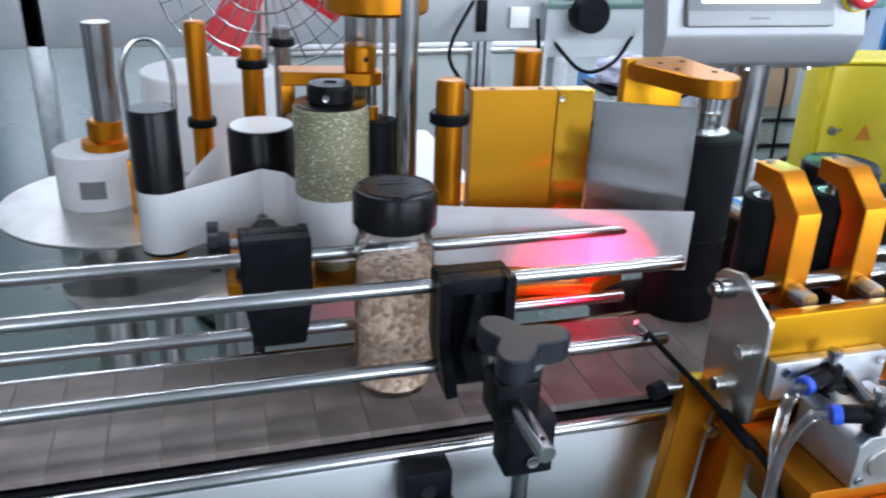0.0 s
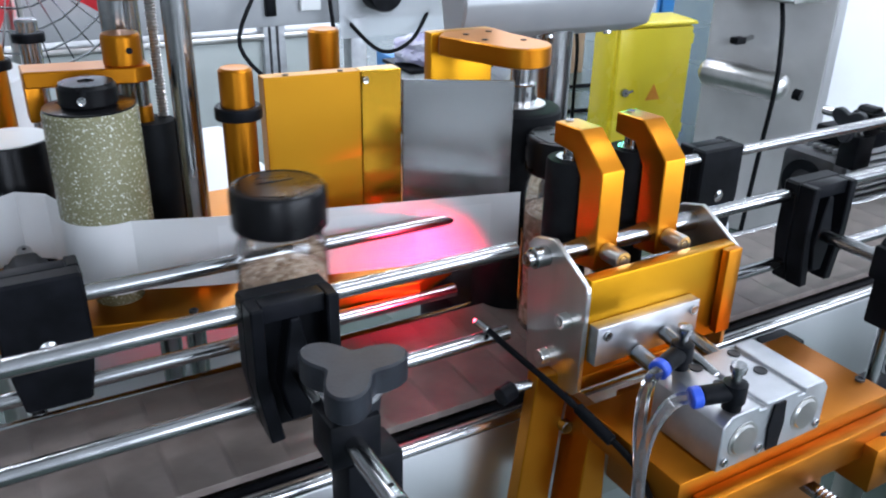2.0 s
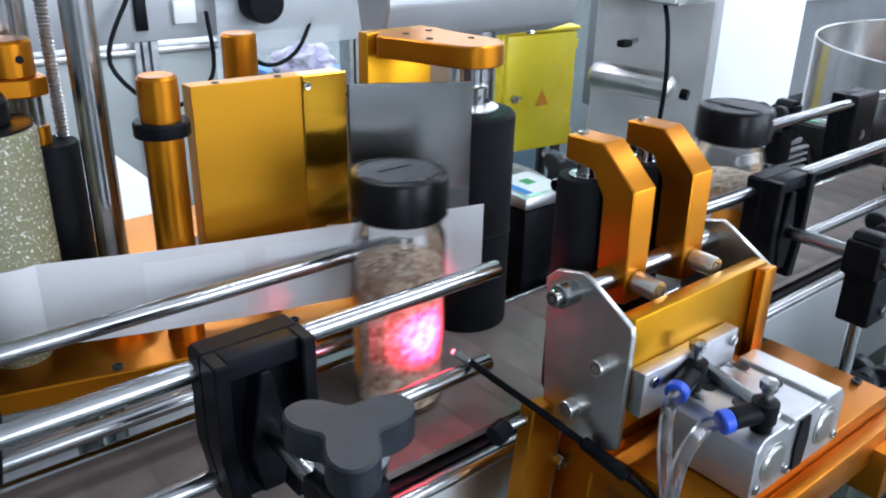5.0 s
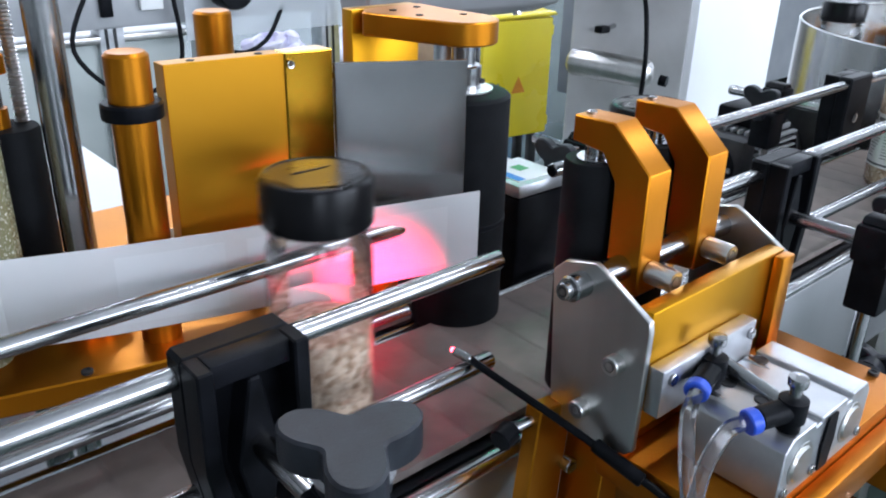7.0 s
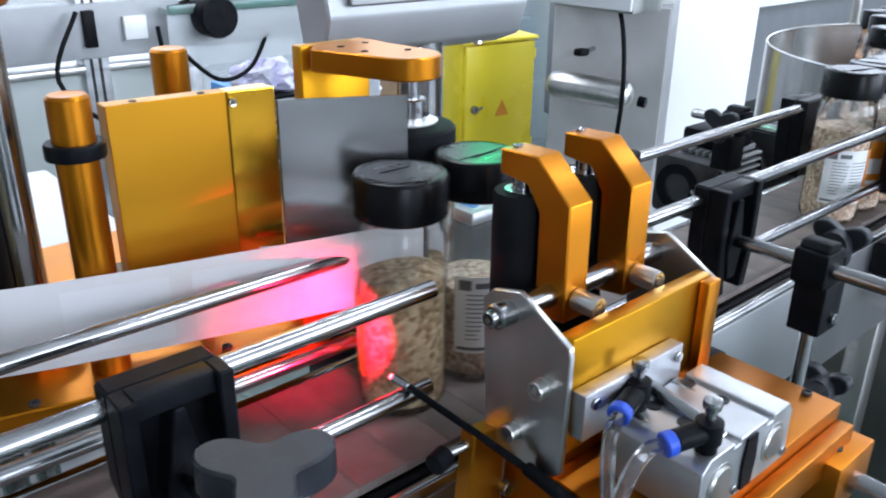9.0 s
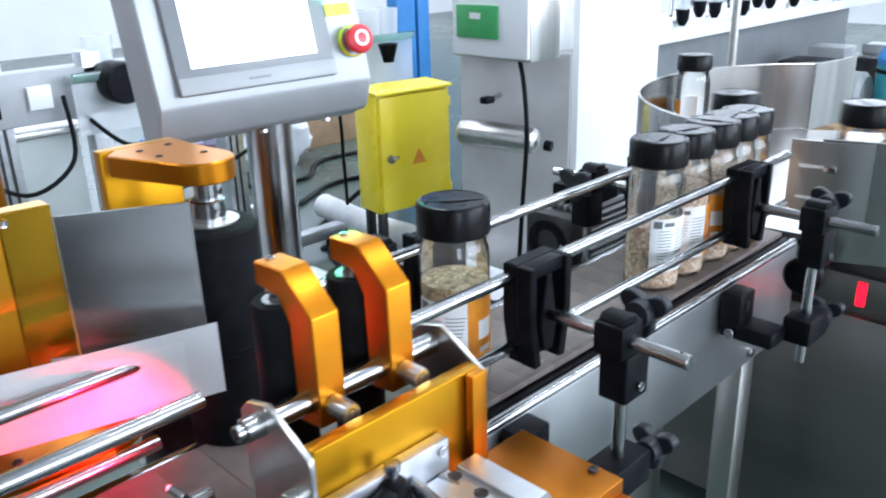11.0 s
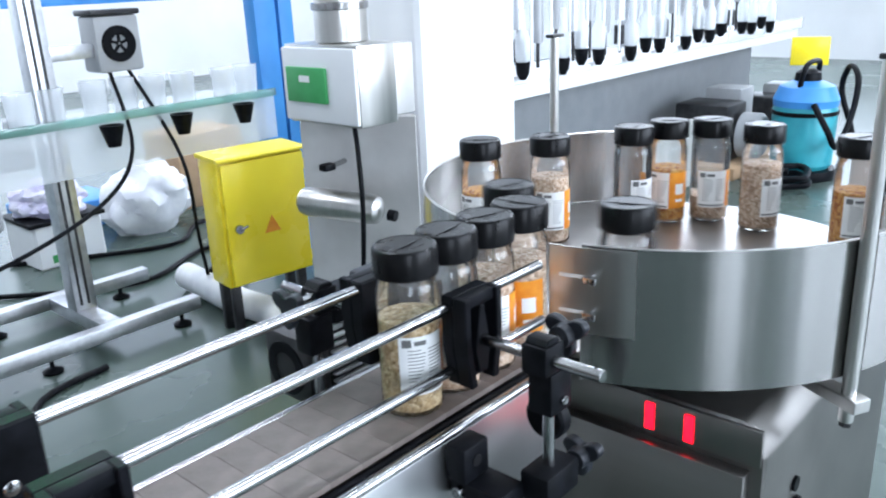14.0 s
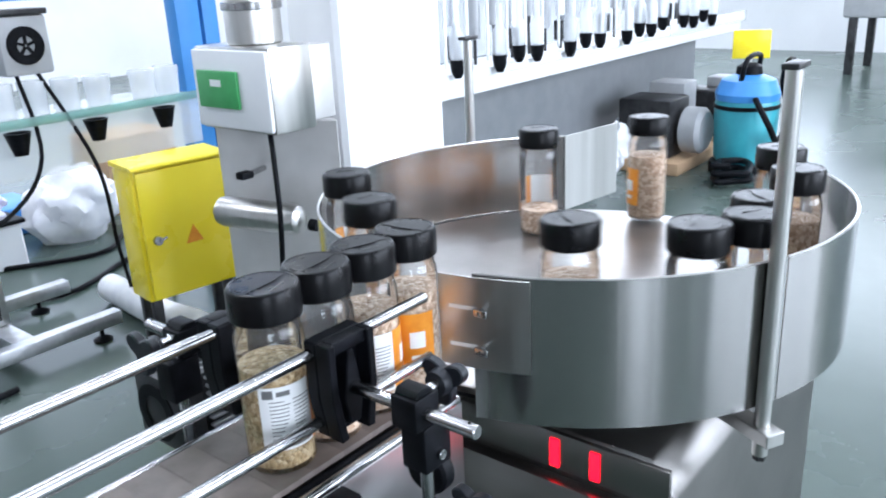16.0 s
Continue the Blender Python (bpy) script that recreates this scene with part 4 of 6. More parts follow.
BR = rail_bracket(0.588, 0.4725, 0.987, 0.921)
BRE = copy_thing(BR, pose(0.588 + 0.388, BR.location.y, BR.location.z))
part("round_knob", lathe([(0, 0), (0.020, 0), (0.023, 0.003), (0.023, 0.014), (0.020, 0.017), (0.008, 0.018), (0.008, 0.026), (0, 0.026)], 0.4725 - 0.07, 0.866, "x", 0.976 + 0.031, 28), BLACK, BRE)
BRL = rail_bracket(0.107, 0.478, 0.993, 0.926, True)
for bx, by in ((0.58, 0.573), (0.952, 0.573)):
    copy_thing(BR, pose(bx, by + 0.06, 0.80, 0, 0, 180))
copy_thing(BR, pose(-0.022, 0.633, 0.80, 0, 0, 180))

# ---- bottles ----


def jar(contents, level, seed):
    """A clear spice jar with a black flip cap, contents, and a two-panel label on its -y side."""
    t = thing("spice_jar", 0, 0, 0, "clear plastic spice jar with black cap, filled with %s" % seed, "jar", "jars on the line")
    R = 0.0312
    body = part("body", lathe([(0.0, 0.0015), (0.024, 0.0), (0.0295, 0.002), (R, 0.006), (R, 0.120), (0.0308, 0.128), (0.0285, 0.1345), (0.0275, 0.137), (0.0290, 0.1385), (0.0290, 0.1405), (0.0272, 0.142), (0.0272, 0.150)], 0, 0, "z", 0, 40), CLEAR, t, "clear plastic body")
    body.visible_shadow = False
    r = 0.0294
    part("contents", lathe([(0, 0.003), (0.024, 0.003), (r, 0.007), (r, level), (r * 0.8, level + 0.002), (r * 0.4, level + 0.0045), (0, level + 0.003)], 0, 0, "z", 0, 36), contents, t)
    cap = part("cap", lathe([(0, 0.1432), (0.031, 0.1432), (0.0322, 0.1445), (0.0322, 0.1685), (0.0305, 0.1716), (0.0285, 0.1722), (0.0278, 0.1716), (0, 0.1716)], 0, 0, "z", 0, 40), CAPBLACK, t)
    part("flap", prism([(-0.026, -0.004), (0.026, -0.004), (0.022, 0.016), (0.0, 0.0265), (-0.022, 0.016)], 0.1717, 0.1722, "z", 0.0002), CAPBLACK, cap)
    part("flap_hinge", box(-0.012, 0.012, -0.0062, -0.0045, 0.1717, 0.1727, 0.0002), CAPBLACK, cap)

    def panel(a0, a1, z0, z1, off, mat, name, parent, n=14):
        own = ribbon(arc(0, 0, R + off, a1, a0, n), z0, z1, 0.0002)
        return part(name, own, mat, parent)
    lab = panel(-166, -76, 0.026, 0.088, 0.0003, LABELWHITE, "label", t)
    lab["label"] = "white paper label with small print"
    for i in range(11):
        for a0 in (-150, -112):
            w = (24, 30, 20, 33, 28, 14, 31, 26, 18, 30, 22)[(i * 3 + int(a0) % 5) % 11]
            panel(a0, a0 + w, 0.0735 - i * 0.0036, 0.0743 - i * 0.0036, 0.0005, INK, "print_line", lab, 4)
    panel(-160, -143, 0.0775, 0.0855, 0.0005, INK, "print_block", lab, 3)
    panel(-138, -116, 0.0790, 0.0835, 0.0005, INK, "print_block", lab, 3)
    panel(-162, -80, 0.0285, 0.0310, 0.0005, INK, "print_line", lab, 8)
    org = panel(-75.6, -6, 0.026, 0.088, 0.0003, ORANGE, "front_label", t)
    org["label"] = "orange front label with a pale oval"
    panel(-56, -26, 0.050, 0.068, 0.0005, LABELWHITE, "label_emblem", org, 6)
    panel(-54, -28, 0.037, 0.042, 0.0005, LABELWHITE, "label_emblem", org, 4)
    return t


TABLE = (1.487, 0.528)
OMEGA = -82.0
PRESS_X = 0.372
JAR_ROWS = []


def spin(t0, t1, turns=540.0):
    """Rows of the jar's turn between the rollers: from label behind to label in front."""
    n = 14
    return [(t0 + (t1 - t0) * k / n, PRESS_X, 0.547, 180 + turns * k / n) for k in range(n + 1)]


JAR_A = jar(SEED_TAN, 0.108, "pale seeds")
JAR_B = jar(SEED_GREEN, 0.100, "brown herbs")
JAR_C = jar(SEED_RED, 0.092, "orange-brown flakes")
JAR_D = jar(SEED_TAN, 0.042, "sparse seeds")
JAR_E = jar(SEED_TAN, 0.076, "tan seeds")
END = 720 + 10


def circle(a_ref, t_ref, r, t0, t1, step=0.25):
    rows = []
    t = t0
    while t < t1 + 1e-6:
        a = a_ref + OMEGA * (t - t_ref)
        rows.append((t, TABLE[0] + r * math.cos(radians(a)), TABLE[1] + r * math.sin(radians(a)), a))
        t += step
    return rows


YL, YR = 0.545, 0.518
# seconds, x, y, turn about the upright
line_jars = [
    (JAR_A, [(0, 0.067, YL, 180), (0.6, 0.215, YL, 180), (1.1, 0.340, YL, 180)] + spin(1.25, 2.4) + [(2.6, 0.447, 0.535, END), (3.0, 0.53, 0.52, END), (3.5, 0.648, YR, END), (4.0, 0.74, YR, END), (5.2, 1.03, YR, END), (11.0, 1.03, YR, END), (12.5, 1.067, YR, END), (13.5, 1.145, YR, END), (13.75, 1.168, 0.522, END)]
     + [(t, x, y, END + a - 191.5) for t, x, y, a in circle(130, 14.5, 0.307, 14.0, 16.0)]),
    (JAR_A, [(0, -0.36, YL, 180), (1.5, 0.003, YL, 180), (2.2, 0.177, YL, 180), (2.8, 0.335, YL, 180)] + spin(2.95, 4.15, 445.0) + [(4.4, 0.44, 0.535, END - 95), (4.8, 0.54, 0.522, END - 95), (5.2, 0.654, YR, END - 95), (6.7, 0.983, YR, END - 95), (11.0, 0.983, YR, END - 95), (12.5, 1.007, YR, END - 95), (13.5, 1.109, YR, END - 95), (14.0, 1.127, YR, END - 95), (16.0, 1.128, YR, END - 95)]),
    (JAR_A, [(0, -0.97, YL, 180), (4.2, 0.055, YL, 180), (4.7, 0.182, YL, 180), (5.2, 0.306, YL, 180)] + spin(5.5, 6.58, 515.0) + [(6.8, 0.43, 0.535, END - 25), (7.3, 0.541, 0.52, END - 25), (8.0, 0.70, YR, END - 25), (9.0, 0.922, YR, END - 25), (11.0, 0.922, YR, END - 25), (12.5, 0.951, YR, END - 25), (13.5, 1.063, YR, END - 25), (16.0, 1.066, YR, END - 25)]),
    (JAR_E, [(0, -1.50, YL, 180), (7.3, 0.273, YL, 180), (7.6, 0.352, YL, 180)] + spin(7.7, 8.93) + [(9.2, 0.445, 0.535, END), (10.3, 0.711, YR, END), (10.5, 0.767, YR, END), (10.95, 0.861, YR, END), (12.5, 0.888, YR, END), (13.5, 0.998, YR, END), (14.0, 1.003, YR, END), (16.0, 1.005, YR, END)]),
    (JAR_B, [(0, -1.87, YL, 180), (8.0, 0.069, YL, 180), (8.2, 0.116, YL, 180), (9.2, 0.36, YL, 180)] + spin(9.28, 10.3) + [(10.5, 0.431, 0.540, END - 40), (11.0, 0.556, 0.532, END - 50), (11.5, 0.684, 0.526, END - 42), (12.0, 0.775, 0.52, END - 34), (12.5, 0.835, YR, END - 24), (13.0, 0.885, YR, END - 12), (13.5, 0.938, YR, END), (14.0, 0.943, YR, END), (16.0, 0.944, YR, END)]),
    (JAR_C, [(0, 0.46, 0.535, END), (0.3, 0.533, 0.525, END), (2.6, 1.07, YR, END), (11.0, 1.07, YR, END), (12.5, 1.107, YR, END), (12.8, 1.155, YR, END)] + [(t, x, y, END + a - 176) for t, x, y, a in circle(71, 14.5, 0.275, 13.25, 16.0)]),
]
# angle and radius at 14.5 s, and at 16 s
table_jars = [(159, 0.306, 45, 0.221), (52, 0.19, -73, 0.277), (2, 0.175, -103, 0.275), (-16, 0.224, -114.5, 0.312), (-32, 0.252, -127, 0.312), (-53, 0.246, -151, 0.272), (-119, 0.306, -227, 0.306), (-86, 0.290, -201, 0.306)]


def drift(a0, r0, a1, r1):
    rows = circle(a0, 14.5, r0, 0.0, 14.5, 0.5)
    for k in (0.25, 0.5, 0.75, 1.0):
        a, r = a0 + (a1 - a0) * k, r0 + (r1 - r0) * k
        rows.append((14.5 + 1.5 * k, TABLE[0] + r * math.cos(radians(a)), TABLE[1] + r * math.sin(radians(a)), a))
    return rows



def place_jars():
    protos = {JAR_A: False, JAR_B: False, JAR_C: False, JAR_E: False}
    first_low = True
    for proto, rows in line_jars:
        ob = proto if not protos[proto] else copy_thing(proto, pose(rows[0][1], rows[0][2], BELT))
        protos[proto] = True
        JAR_ROWS.append((ob, [(t, pose(x, y, BELT + 0.0005, 0, 0, a)) for t, x, y, a in rows]))
    for i, spot in enumerate(table_jars):
        proto = (JAR_D, JAR_A, JAR_D, JAR_C)[i % 4]
        ob = proto if proto is JAR_D and first_low else copy_thing(proto, pose(0, 0, BELT))
        first_low = first_low and proto is not JAR_D
        off = (-112, -66, -30)[i % 3] - spot[0]
        JAR_ROWS.append((ob, [(t, pose(x, y, BELT - 0.0035, 0, 0, b + off)) for t, x, y, b in drift(*spot)]))


place_jars()

# ---- press unit that holds the jar against the wrap rollers ----


def press_unit():
    t = thing("press_unit", 0.352, 0.43, 0.95, "gold-anodised press carriage with two rubber rollers between steel cheeks", "press carriage")
    outline = [(0.470, 1.000), (0.462, 1.008), (0.442, 1.0135), (0.436, 1.011), (0.4045, 0.994), (0.4035, 0.988), (0.4045, 0.914), (0.410, 0.909), (0.455, 0.902), (0.464, 0.912)]
    for x in (0.2835, 0.4195):
        part("cheek_plate", prism(outline, x, x + 0.004, "x", 0.0006), STEEL, t, "brushed steel cheek plate")
    part("front_plate", box(0.2878, 0.4192, 0.4055, 0.416, 0.925, 0.9975, 0.0012), GOLD_BRIGHT, t)
    part("lower_plate", box(0.2878, 0.4192, 0.4165, 0.455, 0.905, 0.915, 0.001), GOLD, t)
    part("end_block", box(0.4055, 0.4190, 0.3985, 0.4052, 0.93, 0.9965, 0.001), GOLD, t)
    part("bar", rod((0.272, 0.449, 0.999), (0.4192, 0.449, 0.999), 0.0074, 20), CHROME, t)
    part("bar_screw", hexbolt(0.272, 0.449, 0.999, 0.005, 0.005, "x"), CHROME, t)
    arm = [(0.492, 1.0775), (0.464, 1.0785), (0.4375, 1.0555), (0.4365, 0.985), (0.459, 0.982), (0.460, 1.046), (0.470, 1.0605), (0.492, 1.0625)]
    for x in (0.316, 0.372):
        a = part("arm", prism(arm, x, x + 0.0195, "x", 0.0008), GOLD, t)
        part("clamp_screw", hexbolt(x + 0.010, 0.4362, 0.998, 0.0066, 0.017), SCREWSTEEL, a)
        part("pin", rod((x + 0.008, 0.481, 1.04), (x + 0.008, 0.481, 1.068), 0.0058), CHROME, a)
        part("pin_screw", hexbolt(x + 0.008, 0.486, 1.0774, 0.003, 0.002, "z"), CHROME, a)
        rol = part("roller", lathe([(0, 0), (0.0165, 0), (0.0172, 0.0015), (0.0172, 0.148), (0.0162, 0.150), (0.010, 0.150), (0.010, 0.148), (0, 0.148)], x + 0.008, 0.481, "z", 0.903, 28), RUBBER, t)
        part("bearing", lathe([(0.0065, 0), (0.0105, 0), (0.0105, 0.0025), (0.0065, 0.0025)], x + 0.008, 0.481, "z", 1.0515, 20), CHROME, rol)
    for y, z in ((0.421, 0.963), (0.44, 0.925)):
        part("cheek_screw", hexbolt(0.2835, y, z, 0.0055, 0.007, "x"), SCREWSTEEL, t)
    # carrier plate on the cylinder's rods
    part("carrier_plate", box(0.289, 0.380, 0.3955, 0.405, 0.938, 0.967, 0.001), ALU, t)
    for x in (0.325, 0.372):
        part("guide_rod", rod((x, 0.345, 0.9355), (x, 0.3953, 0.940), 0.006), CHROME, t)
    part("piston_rod", rod((0.348, 0.345, 0.940), (0.348, 0.3953, 0.950), 0.005), CHROME, t)
    for x in (0.294, 0.371):
        part("plate_screw", hexbolt(x + 0.003, 0.3955, 0.960, 0.0035, 0.002), CHROME, t)
    return t


PRESS = press_unit()


def cylinder():
    t = thing("air_cylinder", 0.36, 0.34, 0.905, "aluminium guided air cylinder with two hose fittings", "air cylinder")
    prof = [(0.314, 0.9055), (0.408, 0.9055), (0.408, 0.938), (0.403, 0.9445), (0.385, 0.9445), (0.385, 0.9405), (0.379, 0.9405), (0.379, 0.9445), (0.350, 0.9445), (0.350, 0.9415), (0.344, 0.9415), (0.344, 0.9445), (0.320, 0.9445), (0.314, 0.938)]
    body = part("body", prism(prof, 0.3065, 0.3648, "y", 0.0006), ALU, t)
    for x in (0.333, 0.389):
        part("bore", lathe([(0, 0.0), (0.0095, 0.0), (0.0105, 0.0012), (0.0125, 0.0012), (0.0125, 0.002), (0, 0.002)], x, 0.924, "y", 0.3048, 24), STEEL, body)
    part("slot", prism([(0.356, 0.908), (0.366, 0.908), (0.368, 0.925), (0.366, 0.942), (0.356, 0.942), (0.354, 0.925)], 0.3050, 0.3064, "y", 0), BLACK, body)
    for x, y in ((0.376, 0.357), (0.375, 0.334), (0.340, 0.356), (0.3395, 0.335)):
        bm_ = lathe([(0, 0), (0.0045, 0), (0.0045, 0.0007), (0.003, 0.0007), (0.0028, 0.0002), (0, 0.0002)], x, y, "z", 0.9447, 16)
        part("body_screw", bm_, DARKMETAL, body)
    for x in (0.319, 0.349, 0.403):
        part("face_screw", hexbolt(x, 0.3064, 0.912, 0.003, 0.0015), CHROME, body)
    for cx, cy, ex, ey in ((0.331, 0.362, 0.301, 0.354), (0.3265, 0.314, 0.298, 0.325)):
        f = part("fitting", lathe([(0, 0), (0.006, 0), (0.006, 0.006), (0.0075, 0.006), (0.0075, 0.018), (0.005, 0.019), (0, 0.019)], cx, cy, "z", 0.9448, 16), BLACK, t, "black elbow fitting with a brass needle screw")
        part("elbow", rod((cx, cy, 0.957), (ex + 0.009, ey + (cy - ey) * 0.3, 0.955), 0.0062), BLACK, f)
        part("collar", rod((ex + 0.009, ey + (cy - ey) * 0.32, 0.955), (ex + 0.003, ey + (cy - ey) * 0.1, 0.954), 0.0068), BLUECOLLAR, f, "blue release collar")
        part("needle", lathe([(0, 0), (0.0032, 0), (0.0032, 0.006), (0.0048, 0.0065), (0.0052, 0.0095), (0.0048, 0.0115), (0.002, 0.012), (0, 0.012)], cx, cy, "z", 0.9639, 14), CHROME, f)
    part("hose", pipe([(0.304, 0.3545, 0.954), (0.290, 0.349, 0.949), (0.279, 0.339, 0.928), (0.275, 0.330, 0.90), (0.266, 0.318, 0.85), (0.25, 0.31, 0.72)], 0.0042), TUBE, t, "clear air hose")
    part("hose", pipe([(0.302, 0.3245, 0.954), (0.290, 0.328, 0.951), (0.278, 0.330, 0.930), (0.271, 0.326, 0.90), (0.260, 0.312, 0.85), (0.245, 0.30, 0.72)], 0.0042), TUBE, t, "clear air hose")
    b = thing("slide_base", 0.39, 0.36, 0.86, "bronze-anodised slide base with a threaded spindle and steel guide shafts", "slide base")
    part("top_plate", box(0.288, 0.492, 0.3095, 0.40, 0.882, 0.9045, 0.0012), BRONZE, b)
    part("front_block", box(0.300, 0.492, 0.2985, 0.3092, 0.868, 0.893, 0.0012), BRONZE, b)
    part("side_block", box(0.455, 0.505, 0.288, 0.34, 0.845, 0.881, 0.0012), BRONZE, b)
    part("lower_block", box(0.345, 0.47, 0.33, 0.43, 0.80, 0.8815, 0.0012), BRONZE, b)
    part("wall_mount", box(0.33, 0.46, 0.4302, 0.4585, 0.78, 0.85, 0.001), STEEL, b)
    for x in (0.33, 0.48):
        part("guide_shaft", rod((x, 0.13, 0.86), (x, 0.3, 0.86), 0.008), CHROME, b)
    sp = part("spindle", rod((0.41, 0.10, 0.858), (0.41, 0.32, 0.858), 0.0052), CHROME, b, "threaded spindle")
    bm_ = bmesh.new()
    for k in range(60):
        lathe([(0.0052, 0), (0.0064, 0.0008), (0.0052, 0.0016)], 0.41, 0.858, "y", 0.105 + k * 0.0032, 14, bm_)
    part("thread", bm_, CHROME, sp)
    for x, y in ((0.475, 0.30), (0.485, 0.33)):
        part("block_screw", hexbolt(x, y, 0.8812 if y < 0.31 else 0.9047, 0.0035, 0.002, "z"), DARKMETAL, b)
    # inclined gold bracket with the light-barrier fibre and its cable
    s = thing("sensor_bracket", 0.275, 0.43, 0.60, "gold-anodised bracket carrying a red-lit fibre sensor on a black cable", "sensor")
    part("upright", prism([(0.266, 0.920), (0.294, 0.917), (0.268, 0.60), (0.232, 0.60)], 0.425, 0.437, "y", 0.0008), GOLD, s)
    part("brace", prism([(0.298, 0.895), (0.312, 0.89), (0.316, 0.80), (0.290, 0.80)], 0.40, 0.43, "y", 0.0008), GOLD, s)
    part("foot", box(0.225, 0.33, 0.41, 0.4585, 0.58, 0.60, 0.001), GOLD, s)
    k = part("thumb_screw", rod((0.240, 0.432, 0.908), (0.252, 0.434, 0.910), 0.0068, 12), BLACK, s)
    part("thumb_stem", rod((0.252, 0.434, 0.910), (0.268, 0.432, 0.911), 0.0035), CHROME, k)
    part("cap_screw", hexbolt(0.292, 0.425, 0.872, 0.005, 0.006), CHROME, s)
    part("fibre_tip", rod((0.2535, 0.4865, 0.9365), (0.2565, 0.474, 0.9345), 0.0028), CHROME, s)
    part("fibre_lens", lathe([(0, 0), (0.0016, 0), (0.0016, 0.0008), (0, 0.0008)], 0.2533, 0.9368, "y", 0.4872, 10), REDTIP, s, "red light-barrier lens")
    part("cable", pipe([(0.2565, 0.474, 0.9345), (0.262, 0.452, 0.928), (0.270, 0.42, 0.919), (0.281, 0.38, 0.905), (0.287, 0.345, 0.893), (0.286, 0.325, 0.872), (0.280, 0.31, 0.83), (0.276, 0.305, 0.74)], 0.0024), BLACK, s)
    part("sleeve", rod((0.2775, 0.395, 0.9105), (0.2835, 0.365, 0.9005), 0.0042), BLACK, s)


cylinder()

# red beam of the fibre sensor across the belt onto the label web
beam = new("sensor_beam", bpy.data.lights.new("sensor_beam", "SPOT"))
beam.data.energy, beam.data.color = 4.8, (1.0, 0.012, 0.07)
beam.data.spot_size, beam.data.spot_blend, beam.data.shadow_soft_size = radians(86), 1.0, 0.002
beam.matrix_world = look((0.2528, 0.4895, 0.9370), (0.256, 0.62, 0.932))

# ---- labeller ----


def post(name, x, y, r, z0, z1, mat, label, ring=None):
    t = thing(name, x, y, z0, label, "post", "posts of the labeller")
    part("shaft", lathe([(0, 0), (r, 0), (r, z1 - z0 - 0.002), (r - 0.002, z1 - z0), (r * 0.5, z1 - z0 - 0.0005), (0, z1 - z0 - 0.0005)], x, y, "z", z0, 32), mat, t)
    if ring:
        part("ring", lathe([(r + 0.0003, 0), (r + 0.0047, 0.0008), (r + 0.005, 0.002), (r + 0.005, 0.0085), (r + 0.004, 0.01), (r + 0.0003, 0.01)], x, y, "z", ring, 32), BLACK, t, "black clamping ring")
    return t


BED = 0.928


